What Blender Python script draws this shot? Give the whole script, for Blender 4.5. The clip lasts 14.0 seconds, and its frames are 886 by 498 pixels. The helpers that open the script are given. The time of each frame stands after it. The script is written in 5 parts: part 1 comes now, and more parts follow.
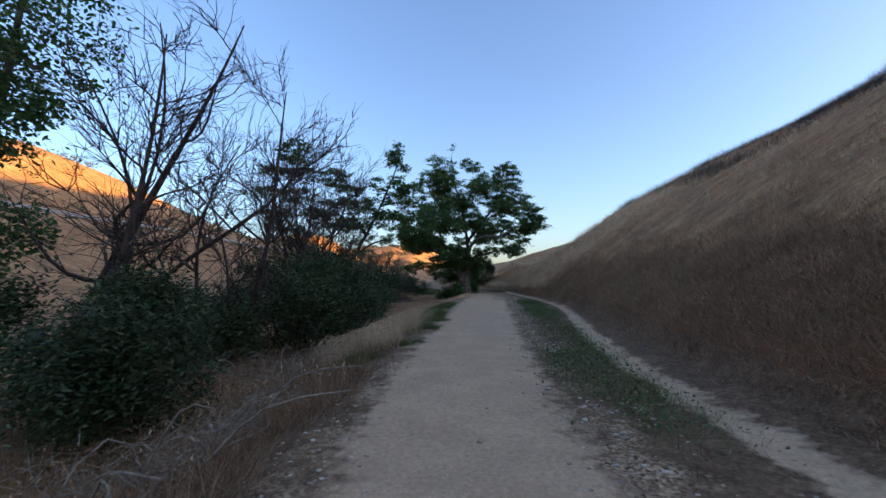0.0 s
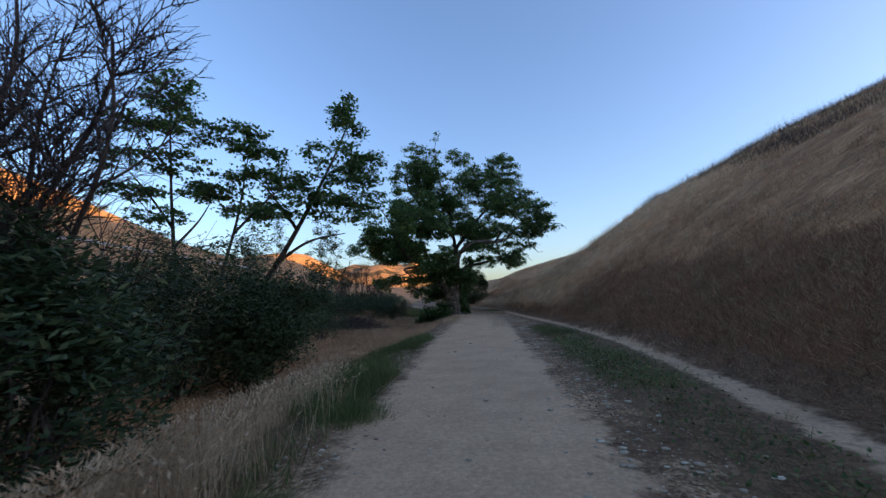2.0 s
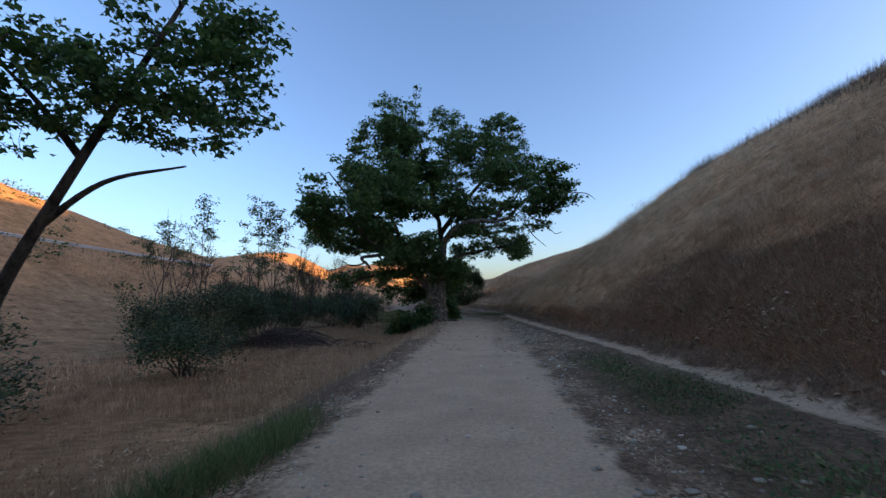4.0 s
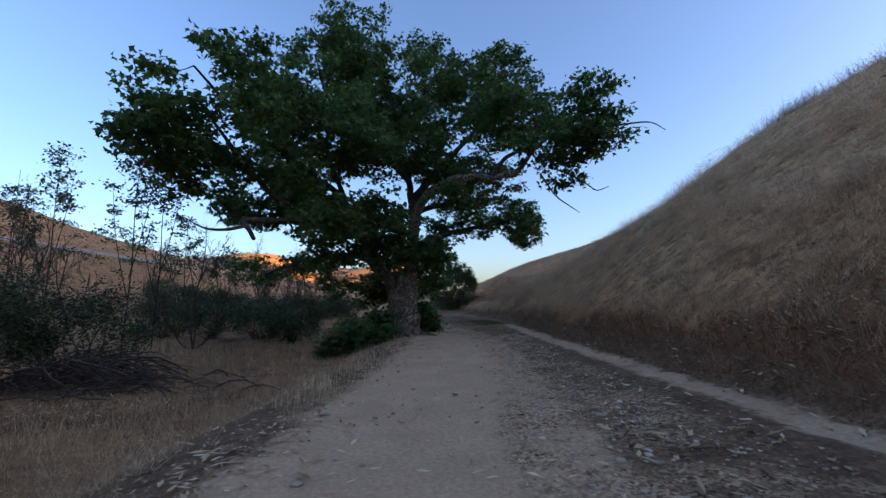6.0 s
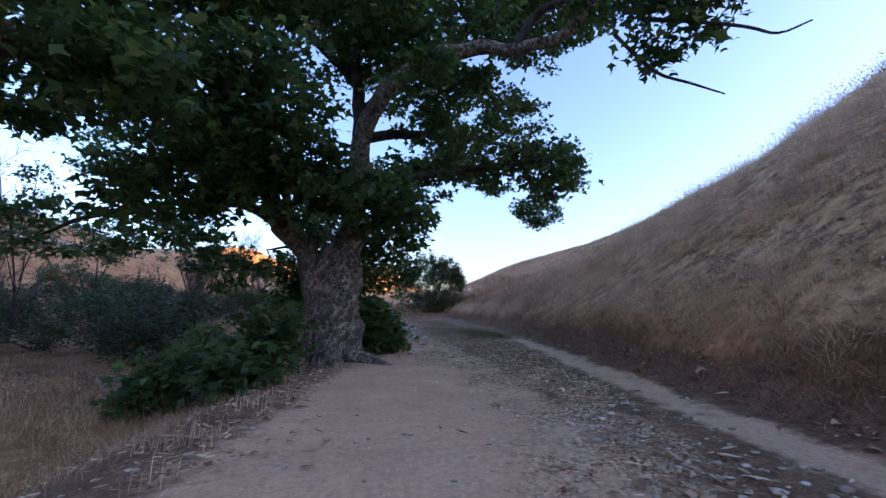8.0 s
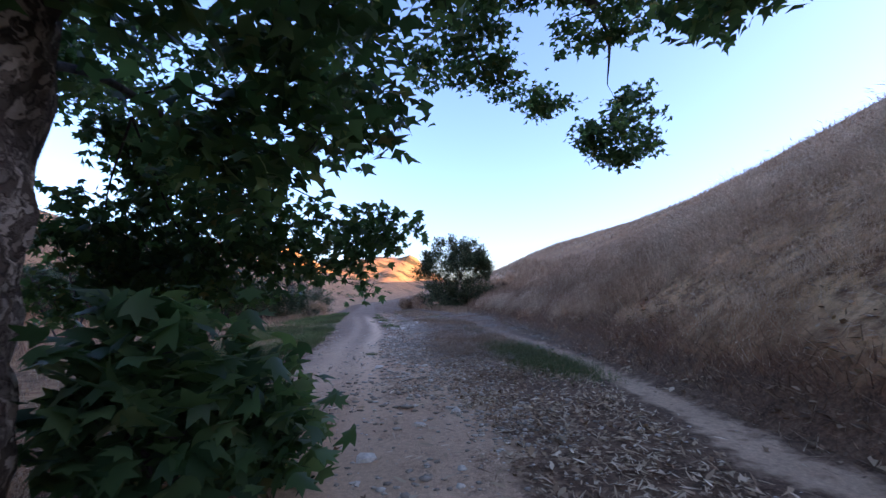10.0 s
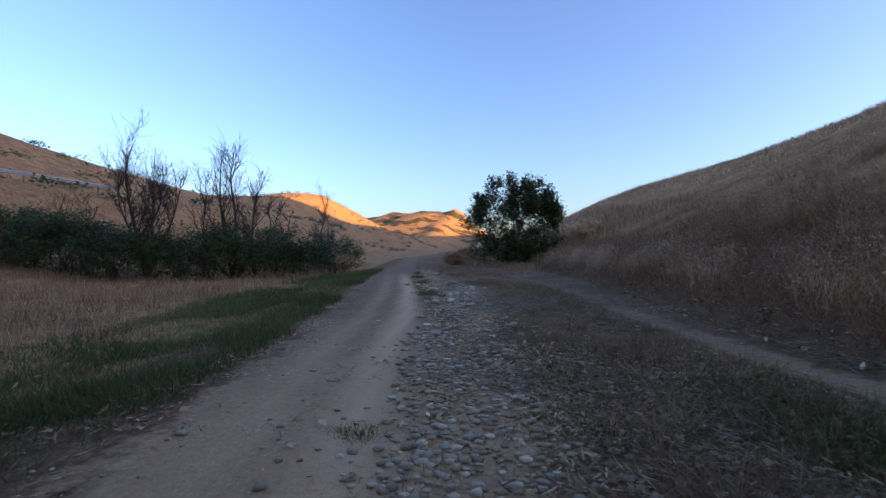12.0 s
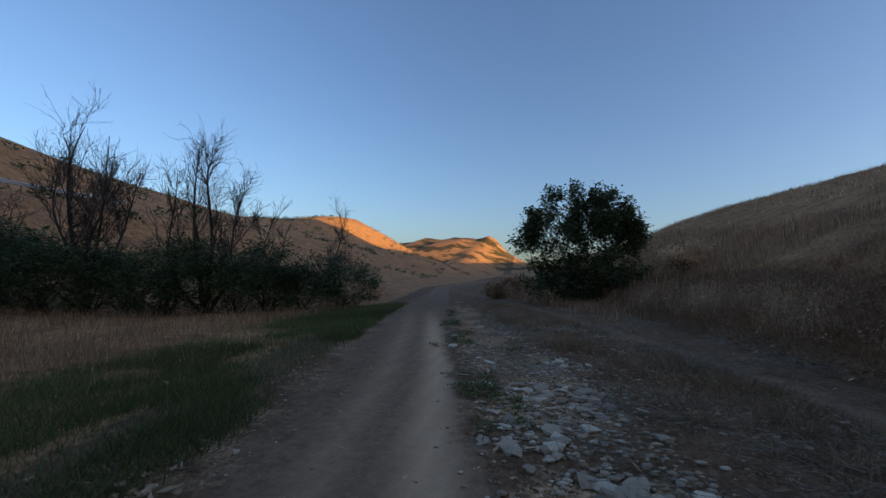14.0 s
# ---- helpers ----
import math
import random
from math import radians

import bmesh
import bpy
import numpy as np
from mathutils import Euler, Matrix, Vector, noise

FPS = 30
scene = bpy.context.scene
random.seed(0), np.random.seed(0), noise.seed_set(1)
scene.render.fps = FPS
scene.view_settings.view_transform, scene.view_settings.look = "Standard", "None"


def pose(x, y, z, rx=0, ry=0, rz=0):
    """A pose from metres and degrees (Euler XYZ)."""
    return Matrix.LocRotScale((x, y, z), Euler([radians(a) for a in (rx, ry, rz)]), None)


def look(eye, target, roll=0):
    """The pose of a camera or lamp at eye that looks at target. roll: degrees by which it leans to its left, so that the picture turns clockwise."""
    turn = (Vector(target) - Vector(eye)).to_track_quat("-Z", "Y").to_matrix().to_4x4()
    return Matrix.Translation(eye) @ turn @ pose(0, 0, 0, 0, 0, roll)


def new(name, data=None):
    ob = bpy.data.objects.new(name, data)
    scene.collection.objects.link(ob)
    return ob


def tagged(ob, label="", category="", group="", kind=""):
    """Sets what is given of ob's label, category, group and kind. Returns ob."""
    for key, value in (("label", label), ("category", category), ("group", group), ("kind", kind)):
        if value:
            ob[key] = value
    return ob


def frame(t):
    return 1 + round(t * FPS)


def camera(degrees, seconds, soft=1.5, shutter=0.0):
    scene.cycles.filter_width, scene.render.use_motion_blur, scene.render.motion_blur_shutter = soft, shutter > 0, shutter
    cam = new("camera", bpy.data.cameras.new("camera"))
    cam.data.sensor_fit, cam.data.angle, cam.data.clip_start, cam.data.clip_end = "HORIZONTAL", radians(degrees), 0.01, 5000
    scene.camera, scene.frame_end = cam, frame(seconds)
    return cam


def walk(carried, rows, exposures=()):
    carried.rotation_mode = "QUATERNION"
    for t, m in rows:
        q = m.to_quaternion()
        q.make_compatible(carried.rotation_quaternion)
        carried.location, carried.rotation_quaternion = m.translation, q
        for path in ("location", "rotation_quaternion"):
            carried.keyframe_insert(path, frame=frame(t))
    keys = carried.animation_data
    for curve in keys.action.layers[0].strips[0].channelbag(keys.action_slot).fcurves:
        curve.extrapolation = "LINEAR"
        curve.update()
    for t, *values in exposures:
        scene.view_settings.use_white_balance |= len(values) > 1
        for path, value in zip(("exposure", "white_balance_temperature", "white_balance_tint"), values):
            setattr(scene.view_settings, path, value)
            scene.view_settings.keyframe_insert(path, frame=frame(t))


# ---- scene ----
cam = camera(93.3, 14.0, 1.4, 0.09)
PATH = [
    (0, (0.031, 0.0, 1.536), (0.018, 1.994, 1.689), 0.0),
    (0.5, (0.187, 2.539, 1.513), (0.171, 4.532, 1.678), -0.4),
    (1, (0.272, 5.148, 1.42), (0.283, 7.136, 1.636), -1.0),
    (1.5, (0.542, 7.768, 1.398), (0.569, 9.753, 1.641), -1.3),
    (2, (0.764, 10.272, 1.479), (0.798, 12.257, 1.719), -1.0),
    (2.5, (1.183, 12.781, 1.562), (1.212, 14.767, 1.795), -1.1),
    (3, (1.52, 15.26, 1.561), (1.551, 17.246, 1.797), -1.6),
    (5.5, (2.797, 27.981, 1.476), (2.883, 29.964, 1.724), -0.8),
    (6, (3.218, 30.388, 1.406), (3.303, 32.369, 1.665), -1.2),
    (6.5, (3.471, 32.666, 1.373), (3.56, 34.647, 1.636), -1.3),
    (7, (3.64, 34.893, 1.354), (3.741, 36.874, 1.61), -0.7),
    (7.5, (3.803, 37.135, 1.266), (3.93, 39.113, 1.532), -0.5),
    (8, (4.022, 39.162, 1.302), (4.17, 41.138, 1.572), 0.3),
    (10.5, (4.889, 49.152, 1.517), (4.873, 51.145, 1.69), -0.3),
    (11, (4.654, 51.211, 1.5), (4.578, 53.208, 1.578), 0.4),
    (11.5, (4.417, 53.261, 1.433), (4.263, 55.255, 1.448), 0.0),
    (12, (4.121, 54.964, 1.393), (3.938, 56.956, 1.399), -0.2),
    (12.5, (3.861, 56.745, 1.437), (3.645, 58.733, 1.458), -0.2),
    (13, (3.596, 58.447, 1.51), (3.345, 60.431, 1.565), -0.1),
    (13.5, (3.235, 60.219, 1.434), (2.928, 62.192, 1.547), 0.7),
    (14, (2.933, 62.009, 1.569), (2.595, 63.976, 1.701), 1.2),
]
EXPOSURE = [(0, 1.8, 6950, 22), (3, 1.56, 6880, 22), (5.5, 1.58, 6750, 23), (7, 1.97, 6660, 29), (8, 2.36, 6500, 36), (10.5, 2.42, 6250, 40), (11.5, 2.02, 6300, 35), (12.5, 1.34, 6750, 21), (14, 0.83, 6750, 18)]
walk(cam, [(t, look(eye, target, roll)) for t, eye, target, roll in PATH], EXPOSURE)

# ---- light: low evening sun behind the right-hand hill, clear sky ----
SUN_EL, SUN_AZ = 9.0, 104.0  # degrees; azimuth clockwise from +y
world = bpy.data.worlds.new("evening_sky")
scene.world = world
world.use_nodes = True
wt = world.node_tree
sky = wt.nodes.new("ShaderNodeTexSky")
sky.sky_type, sky.sun_disc = "NISHITA", False
sky.sun_elevation, sky.sun_rotation = radians(SUN_EL), radians(SUN_AZ)
sky.air_density, sky.dust_density, sky.ozone_density = 1.0, 2.0, 3.4
wt.links.new(sky.outputs[0], wt.nodes["Background"].inputs[0])
wt.nodes["Background"].inputs[1].default_value = 0.15
sun_data = bpy.data.lights.new("sun", "SUN")
sun_data.energy, sun_data.angle, sun_data.color = 5.4, radians(0.6), (1.0, 0.62, 0.19)
sun = new("sun", sun_data)
to_sun = Vector((math.sin(radians(SUN_AZ)) * math.cos(radians(SUN_EL)), math.cos(radians(SUN_AZ)) * math.cos(radians(SUN_EL)), math.sin(radians(SUN_EL))))
sun.matrix_world = Matrix.Translation((60, -40, 60)) @ to_sun.to_track_quat("Z", "Y").to_matrix().to_4x4()

# ---- materials ----
class Nodes:
    """A small shorthand for building a node material."""

    def __init__(self, name):
        self.m = bpy.data.materials.new(name)
        self.m.use_nodes = True
        self.t = self.m.node_tree
        self.bsdf = self.t.nodes["Principled BSDF"]
        self.out = self.t.nodes["Material Output"]

    def add(self, kind, **props):
        n = self.t.nodes.new(kind)
        for k, v in props.items():
            if k in n.inputs:
                n.inputs[k].default_value = v
        return n

    def link(self, a, b):
        self.t.links.new(a, b)

    def coords(self, scale=(1, 1, 1)):
        g = self.add("ShaderNodeNewGeometry")
        mp = self.add("ShaderNodeMapping")
        mp.inputs["Scale"].default_value = scale
        self.link(g.outputs["Position"], mp.inputs["Vector"])
        return mp.outputs[0]

    def noise(self, scale, detail=4.0, rough=0.6, at=None, stretch=None):
        n = self.add("ShaderNodeTexNoise", Scale=scale, Detail=detail, Roughness=rough)
        self.link(at or self.coords(stretch or (1, 1, 1)), n.inputs["Vector"])
        return n.outputs["Fac"]

    def ramp(self, fac, *stops):
        r = self.add("ShaderNodeValToRGB")
        e = r.color_ramp.elements
        while len(e) < len(stops):
            e.new(0.5)
        for el, (p, c) in zip(e, stops):
            el.position, el.color = p, (*c, 1) if len(c) == 3 else c
        self.link(fac, r.inputs[0])
        return r.outputs[0]

    def mix(self, fac, a, b, mode="MIX"):
        n = self.add("ShaderNodeMix")
        n.data_type, n.blend_type = "RGBA", mode
        for s, v in ((0, fac), (6, a), (7, b)):
            if isinstance(v, (int, float)):
                n.inputs[s].default_value = v
            elif isinstance(v, tuple):
                n.inputs[s].default_value = (*v, 1)
            else:
                self.link(v, n.inputs[s])
        return n.outputs[2]

    def attr(self, name):
        n = self.add("ShaderNodeAttribute")
        n.attribute_name = name
        return n.outputs["Fac"]

    def math(self, op, a, b=0.5, clamp=False):
        n = self.add("ShaderNodeMath")
        n.operation, n.use_clamp = op, clamp
        for s, v in ((0, a), (1, b)):
            if isinstance(v, (int, float)):
                n.inputs[s].default_value = v
            else:
                self.link(v, n.inputs[s])
        return n.outputs[0]

    def finish(self, colour, rough=0.9, bump=None, strength=0.4, distance=0.02, spec=0.25):
        if isinstance(colour, tuple):
            self.bsdf.inputs["Base Color"].default_value = (*colour, 1)
        else:
            self.link(colour, self.bsdf.inputs["Base Color"])
        self.bsdf.inputs["Roughness"].default_value = rough
        self.bsdf.inputs["Specular IOR Level"].default_value = spec
        if bump is not None:
            b = self.add("ShaderNodeBump", Strength=strength, Distance=distance)
            self.link(bump, b.inputs["Height"])
            self.link(b.outputs[0], self.bsdf.inputs["Normal"])
        return self.m


def ground_material():
    n = Nodes("ground")
    fine, mid, wide = n.noise(38, 6), n.noise(3.2, 5), n.noise(0.35, 3)
    grit = n.noise(120, 3, 0.7)
    soil = n.ramp(mid, (0.3, (0.07, 0.048, 0.034)), (0.7, (0.185, 0.134, 0.097)))
    soil = n.mix(n.ramp(fine, (0.45, (0, 0, 0)), (0.7, (1, 1, 1))), soil, (0.20, 0.15, 0.115))
    soil = n.mix(1.0, soil, n.ramp(n.noise(15, 5, 0.75), (0.33, (0.5, 0.48, 0.46)), (0.68, (1.5, 1.48, 1.45))), "MULTIPLY")
    # straw litter on the slopes, combed downhill
    streak = n.noise(1.0, 6, 0.7, stretch=(2.0, 7.0, 2.0))
    straw = n.ramp(streak, (0.25, (0.165, 0.095, 0.056)), (0.5, (0.37, 0.245, 0.145)), (0.75, (0.58, 0.415, 0.265)))
    straw = n.mix(n.ramp(wide, (0.35, (0, 0, 0)), (0.65, (1, 1, 1))), straw, n.mix(0.5, straw, (0.17, 0.10, 0.065)))
    straw = n.mix(1.0, straw, n.ramp(n.noise(0.7, 8, 0.78), (0.34, (0.36, 0.35, 0.35)), (0.5, (0.92, 0.91, 0.9)), (0.66, (1.42, 1.42, 1.4))), "MULTIPLY")
    straw = n.mix(n.attr("bleached"), straw, n.mix(n.ramp(n.noise(2.4, 6, 0.75), (0.42, (0, 0, 0)), (0.58, (1, 1, 1))), (0.17, 0.11, 0.07), n.ramp(streak, (0.25, (0.34, 0.22, 0.12)), (0.55, (0.62, 0.46, 0.29)), (0.8, (0.78, 0.62, 0.44)))))
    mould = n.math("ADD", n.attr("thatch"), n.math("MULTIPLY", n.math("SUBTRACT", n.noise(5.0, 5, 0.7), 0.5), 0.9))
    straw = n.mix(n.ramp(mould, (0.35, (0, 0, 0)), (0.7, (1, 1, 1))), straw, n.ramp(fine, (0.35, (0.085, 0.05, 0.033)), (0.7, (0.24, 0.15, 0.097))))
    hillside = n.math("ADD", n.attr("hill"), n.math("MULTIPLY", n.math("SUBTRACT", mid, 0.5), 0.8))
    col = n.mix(n.ramp(hillside, (0.42, (0, 0, 0)), (0.58, (1, 1, 1))), soil, straw)
    # scrub on the far range
    scrub = n.ramp(n.noise(0.03, 7, 0.68), (0.49, (0, 0, 0)), (0.55, (1, 1, 1)))
    col = n.mix(n.math("MULTIPLY", scrub, n.attr("far")), col, (0.055, 0.052, 0.03))
    # packed dusty track, paler up to about y 54 and darker past y 66
    pale_dust = n.ramp(n.noise(1.3, 4, 0.55), (0.3, (0.465, 0.378, 0.30)), (0.7, (0.58, 0.472, 0.378)))
    dark_dust = n.ramp(n.noise(1.3, 4, 0.55), (0.3, (0.20, 0.16, 0.13)), (0.7, (0.275, 0.226, 0.187)))
    dark_dust = n.mix(1.0, dark_dust, n.ramp(n.noise(9, 6, 0.75), (0.32, (0.55, 0.54, 0.53)), (0.68, (1.2, 1.19, 1.18))), "MULTIPLY")
    dust = n.mix(n.attr("dust_tone"), dark_dust, pale_dust)
    dust = n.mix(1.0, dust, n.ramp(n.noise(21, 8, 0.8), (0.3, (0.6, 0.58, 0.56)), (0.7, (1.22, 1.2, 1.18))), "MULTIPLY")
    dust = n.mix(n.math("MULTIPLY", n.attr("rut"), 0.9), dust, (0.60, 0.49, 0.39))
    dust = n.mix(n.ramp(grit, (0.5, (0, 0, 0)), (0.75, (1, 1, 1))), dust, n.mix(0.45, dust, (0.14, 0.10, 0.075)))
    worn = n.math("ADD", n.attr("track"), n.math("ADD", n.math("MULTIPLY", n.math("SUBTRACT", n.noise(7, 5, 0.65), 0.5), 0.7), n.math("MULTIPLY", n.math("SUBTRACT", n.noise(1.4, 3, 0.6), 0.5), 0.9)))
    col = n.mix(n.ramp(worn, (0.38, (0, 0, 0)), (0.62, (1, 1, 1))), col, dust)
    # grey gravel
    cell = n.add("ShaderNodeTexVoronoi", Scale=34.0)
    n.link(n.coords(), cell.inputs["Vector"])
    chips = n.ramp(cell.outputs["Color"], (0.15, (0.07, 0.045, 0.032)), (0.5, (0.32, 0.24, 0.17)), (0.92, (0.64, 0.53, 0.42)))
    gravelly = n.math("ADD", n.math("SUBTRACT", n.math("MULTIPLY", n.attr("gravel"), 0.68), n.math("MULTIPLY", n.attr("rut"), 0.5)), n.math("ADD", n.math("MULTIPLY", n.math("SUBTRACT", n.noise(4.0, 5, 0.7), 0.5), 0.8), n.math("MULTIPLY", n.math("SUBTRACT", n.noise(0.9, 3, 0.6), 0.5), 1.1)))
    gmask = n.ramp(gravelly, (0.40, (0, 0, 0)), (0.72, (1, 1, 1)))
    col = n.mix(gmask, col, chips)
    col = n.mix(1.0, col, (1.2, 0.97, 0.74), "MULTIPLY")
    bump = n.math("ADD", n.math("MULTIPLY", fine, 0.6), n.math("ADD", n.math("MULTIPLY", grit, 0.3), n.math("MULTIPLY", n.math("MULTIPLY", cell.outputs["Distance"], -1.2), gmask)))
    return n.finish(col, 0.95, bump, 0.7, 0.03, 0.15)


def blade_material(name, stops, through_light=0.25, rough=0.7, wide=0.25, low=(0.71, 0.64, 0.55), high=(1.32, 1.23, 1.08), thin=(1, 1, 1)):
    n = Nodes(name)
    g = n.add("ShaderNodeNewGeometry")
    col = n.ramp(g.outputs["Random Per Island"], *stops)
    patch = n.ramp(n.noise(wide, 4, 0.6), (0.32, low), (0.68, high))
    col = n.mix(1.0, col, patch, "MULTIPLY")
    m = n.finish(col, rough, None, spec=0.2)
    tr = n.add("ShaderNodeBsdfTranslucent")
    n.link(n.mix(1.0, col, thin, "MULTIPLY"), tr.inputs[0])
    mx = n.add("ShaderNodeMixShader")
    mx.inputs[0].default_value = through_light
    n.link(n.bsdf.outputs[0], mx.inputs[1])
    n.link(tr.outputs[0], mx.inputs[2])
    n.link(mx.outputs[0], n.out.inputs[0])
    return m


def bark_material(name, dark, light, scale=6.0, contrast=0.5, relief=0.03):
    n = Nodes(name)
    a = n.noise(scale, 5, 0.65, stretch=(1, 1, 0.45))
    b = n.noise(scale * 6, 4, 0.7, stretch=(1, 1, 0.3))
    col = n.ramp(a, (0.5 - contrast / 4, dark), (0.5 + contrast / 4, light))
    col = n.mix(n.ramp(b, (0.4, (0, 0, 0)), (0.7, (1, 1, 1))), col, n.mix(0.55, col, dark))
    return n.finish(col, 0.9, n.math("ADD", a, n.math("MULTIPLY", b, 0.6)), 0.8, relief, 0.2)


def mottled_bark():
    """Sycamore bark: pale and grey-brown plates with dark flaking rims and furrows."""
    n = Nodes("sycamore_bark")
    warp = n.noise(3.0, 4, 0.6)
    at = n.add("ShaderNodeVectorMath")
    at.operation = "ADD"
    n.link(n.coords((1, 1, 0.7)), at.inputs[0])
    n.link(warp, at.inputs[1])
    cell = n.add("ShaderNodeTexVoronoi", Scale=14.0)
    n.link(at.outputs[0], cell.inputs["Vector"])
    rim = n.add("ShaderNodeTexVoronoi", Scale=14.0)
    rim.feature = "DISTANCE_TO_EDGE"
    n.link(at.outputs[0], rim.inputs["Vector"])
    plate = n.ramp(cell.outputs["Color"], (0.12, (0.08, 0.064, 0.048)), (0.42, (0.165, 0.136, 0.105)), (0.6, (0.27, 0.23, 0.18)), (0.9, (0.49, 0.43, 0.345)))
    crack = n.ramp(rim.outputs["Distance"], (0.01, (1, 1, 1)), (0.09, (0, 0, 0)))
    col = n.mix(n.math("MULTIPLY", crack, 0.75), plate, (0.06, 0.043, 0.032))
    grime = n.ramp(n.noise(2.2, 6, 0.7), (0.36, (0.5, 0.48, 0.46)), (0.62, (1.25, 1.22, 1.18)))
    col = n.mix(1.0, col, grime, "MULTIPLY")
    fine = n.noise(40, 4, 0.7, stretch=(1, 1, 0.4))
    bump = n.math("ADD", n.math("MULTIPLY", fine, 0.5), n.math("MULTIPLY", crack, -0.8))
    return n.finish(col, 0.9, bump, 0.8, 0.04, 0.2)


def stone_material(name, stops):
    n = Nodes(name)
    o = n.add("ShaderNodeObjectInfo")
    g = n.add("ShaderNodeNewGeometry")
    pick = n.math("FRACT", n.math("ADD", o.outputs["Random"], g.outputs["Random Per Island"]))
    col = n.ramp(pick, *stops)
    f = n.noise(45, 5, 0.7)
    col = n.mix(n.ramp(f, (0.35, (0, 0, 0)), (0.7, (1, 1, 1))), n.mix(0.4, col, (0.1, 0.09, 0.08)), col)
    return n.finish(col, 0.9, f, 0.5, 0.01, 0.2)


M_GROUND = ground_material()
M_STRAW = blade_material("dry_straw", ((0.0, (0.55, 0.36, 0.22)), (0.4, (0.81, 0.59, 0.385)), (1.0, (0.94, 0.78, 0.57))), 0.5, 0.7, 1.5, low=(0.5, 0.445, 0.39), high=(1.24, 1.18, 1.09))
M_RUSSET = blade_material("russet_grass", ((0.0, (0.20, 0.118, 0.075)), (0.5, (0.40, 0.265, 0.17)), (1.0, (0.58, 0.43, 0.285))), 0.35, 0.7, 1.3, low=(0.55, 0.48, 0.41), high=(1.45, 1.36, 1.22))
M_THATCH = blade_material("brown_thatch", ((0.0, (0.10, 0.056, 0.036)), (0.55, (0.28, 0.165, 0.10)), (1.0, (0.48, 0.33, 0.205))), 0.2)
M_DEAD = blade_material("dead_growth", ((0.0, (0.09, 0.06, 0.038)), (0.5, (0.20, 0.135, 0.086)), (0.85, (0.35, 0.245, 0.158)), (1.0, (0.56, 0.425, 0.285))), 0.15)
M_GREEN = blade_material("green_grass", ((0.0, (0.045, 0.085, 0.032)), (0.55, (0.10, 0.165, 0.058)), (0.85, (0.18, 0.205, 0.085)), (1.0, (0.30, 0.24, 0.13))))
M_SYC = blade_material("sycamore_leaf", ((0.0, (0.034, 0.072, 0.032)), (0.6, (0.07, 0.133, 0.055)), (0.94, (0.115, 0.18, 0.07)), (1.0, (0.19, 0.18, 0.075))), 0.5, 0.45, 0.8, low=(0.6, 0.64, 0.66), high=(1.4, 1.32, 1.2), thin=(1.25, 1.4, 0.95))
M_WILLOW = blade_material("willow_leaf", ((0.0, (0.024, 0.05, 0.024)), (0.6, (0.054, 0.096, 0.044)), (1.0, (0.125, 0.168, 0.083))), 0.3, 0.5)
M_OLIVE = blade_material("olive_leaf", ((0.0, (0.04, 0.065, 0.034)), (0.6, (0.09, 0.13, 0.065)), (1.0, (0.19, 0.23, 0.13))), 0.4, 0.75)
M_LITTER = blade_material("leaf_litter", ((0.0, (0.13, 0.08, 0.05)), (0.4, (0.36, 0.24, 0.15)), (0.75, (0.50, 0.37, 0.24)), (1.0, (0.66, 0.54, 0.40))), 0.05, 0.9)
M_FLAKE = blade_material("bark_flake", ((0.0, (0.32, 0.23, 0.14)), (0.6, (0.56, 0.43, 0.28)), (1.0, (0.86, 0.74, 0.54))), 0.0, 0.9)
M_BARK = mottled_bark()
# dark limb bark; on the great sycamore its tone includes the crown's shade
M_LIMB = bark_material("dark_limb_bark", (0.024, 0.019, 0.015), (0.10, 0.08, 0.062), 5.0, 0.5)
M_TWIG = bark_material("bare_twig", (0.045, 0.033, 0.028), (0.13, 0.10, 0.085), 12.0, 0.6)
M_PALE = bark_material("bleached_wood", (0.18, 0.14, 0.10), (0.44, 0.36, 0.27), 9.0, 0.5)
M_STONE = stone_material("stone", ((0.0, (0.31, 0.24, 0.165)), (0.3, (0.45, 0.36, 0.255)), (0.7, (0.58, 0.47, 0.33)), (1.0, (0.86, 0.75, 0.57))))
M_STEEL = Nodes("galvanised_steel").finish((0.46, 0.46, 0.47), 0.55)
M_STEEL.node_tree.nodes["Principled BSDF"].inputs["Metallic"].default_value = 0.7
M_POST = bark_material("weathered_post", (0.10, 0.08, 0.065), (0.24, 0.20, 0.17), 14.0)

# ---- the lie of the land ----


def smooth(a, b, v):
    k = np.clip((v - a) / (b - a), 0, 1)
    return k * k * (3 - 2 * k)


def lattice(ix, iy, seed):
    h = (ix.astype(np.int64) * 374761393 + iy.astype(np.int64) * 668265263 + seed * 982451653) & 0x7FFFFFFF
    h = ((h ^ (h >> 13)) * 1274126177) & 0x7FFFFFFF
    return ((h ^ (h >> 16)) & 0xFFFF) / 65535.0


def wave(x, y, size, seed=0):
    """Smooth value noise, 0 to 1, with lumps of the given size in metres."""
    x, y = np.asarray(x, float) / size, np.asarray(y, float) / size
    ix, iy = np.floor(x), np.floor(y)
    fx, fy = x - ix, y - iy
    fx, fy = fx * fx * (3 - 2 * fx), fy * fy * (3 - 2 * fy)
    a, b = lattice(ix, iy, seed), lattice(ix + 1, iy, seed)
    c, d = lattice(ix, iy + 1, seed), lattice(ix + 1, iy + 1, seed)
    return (a * (1 - fx) + b * fx) * (1 - fy) + (c * (1 - fx) + d * fx) * fy


def lumps(x, y, size, seed=0, octaves=4):
    out, amp, tot = 0, 1.0, 0.0
    for k in range(octaves):
        out, tot = out + amp * wave(x, y, size / 2**k, seed + 17 * k), tot + amp
        amp *= 0.5
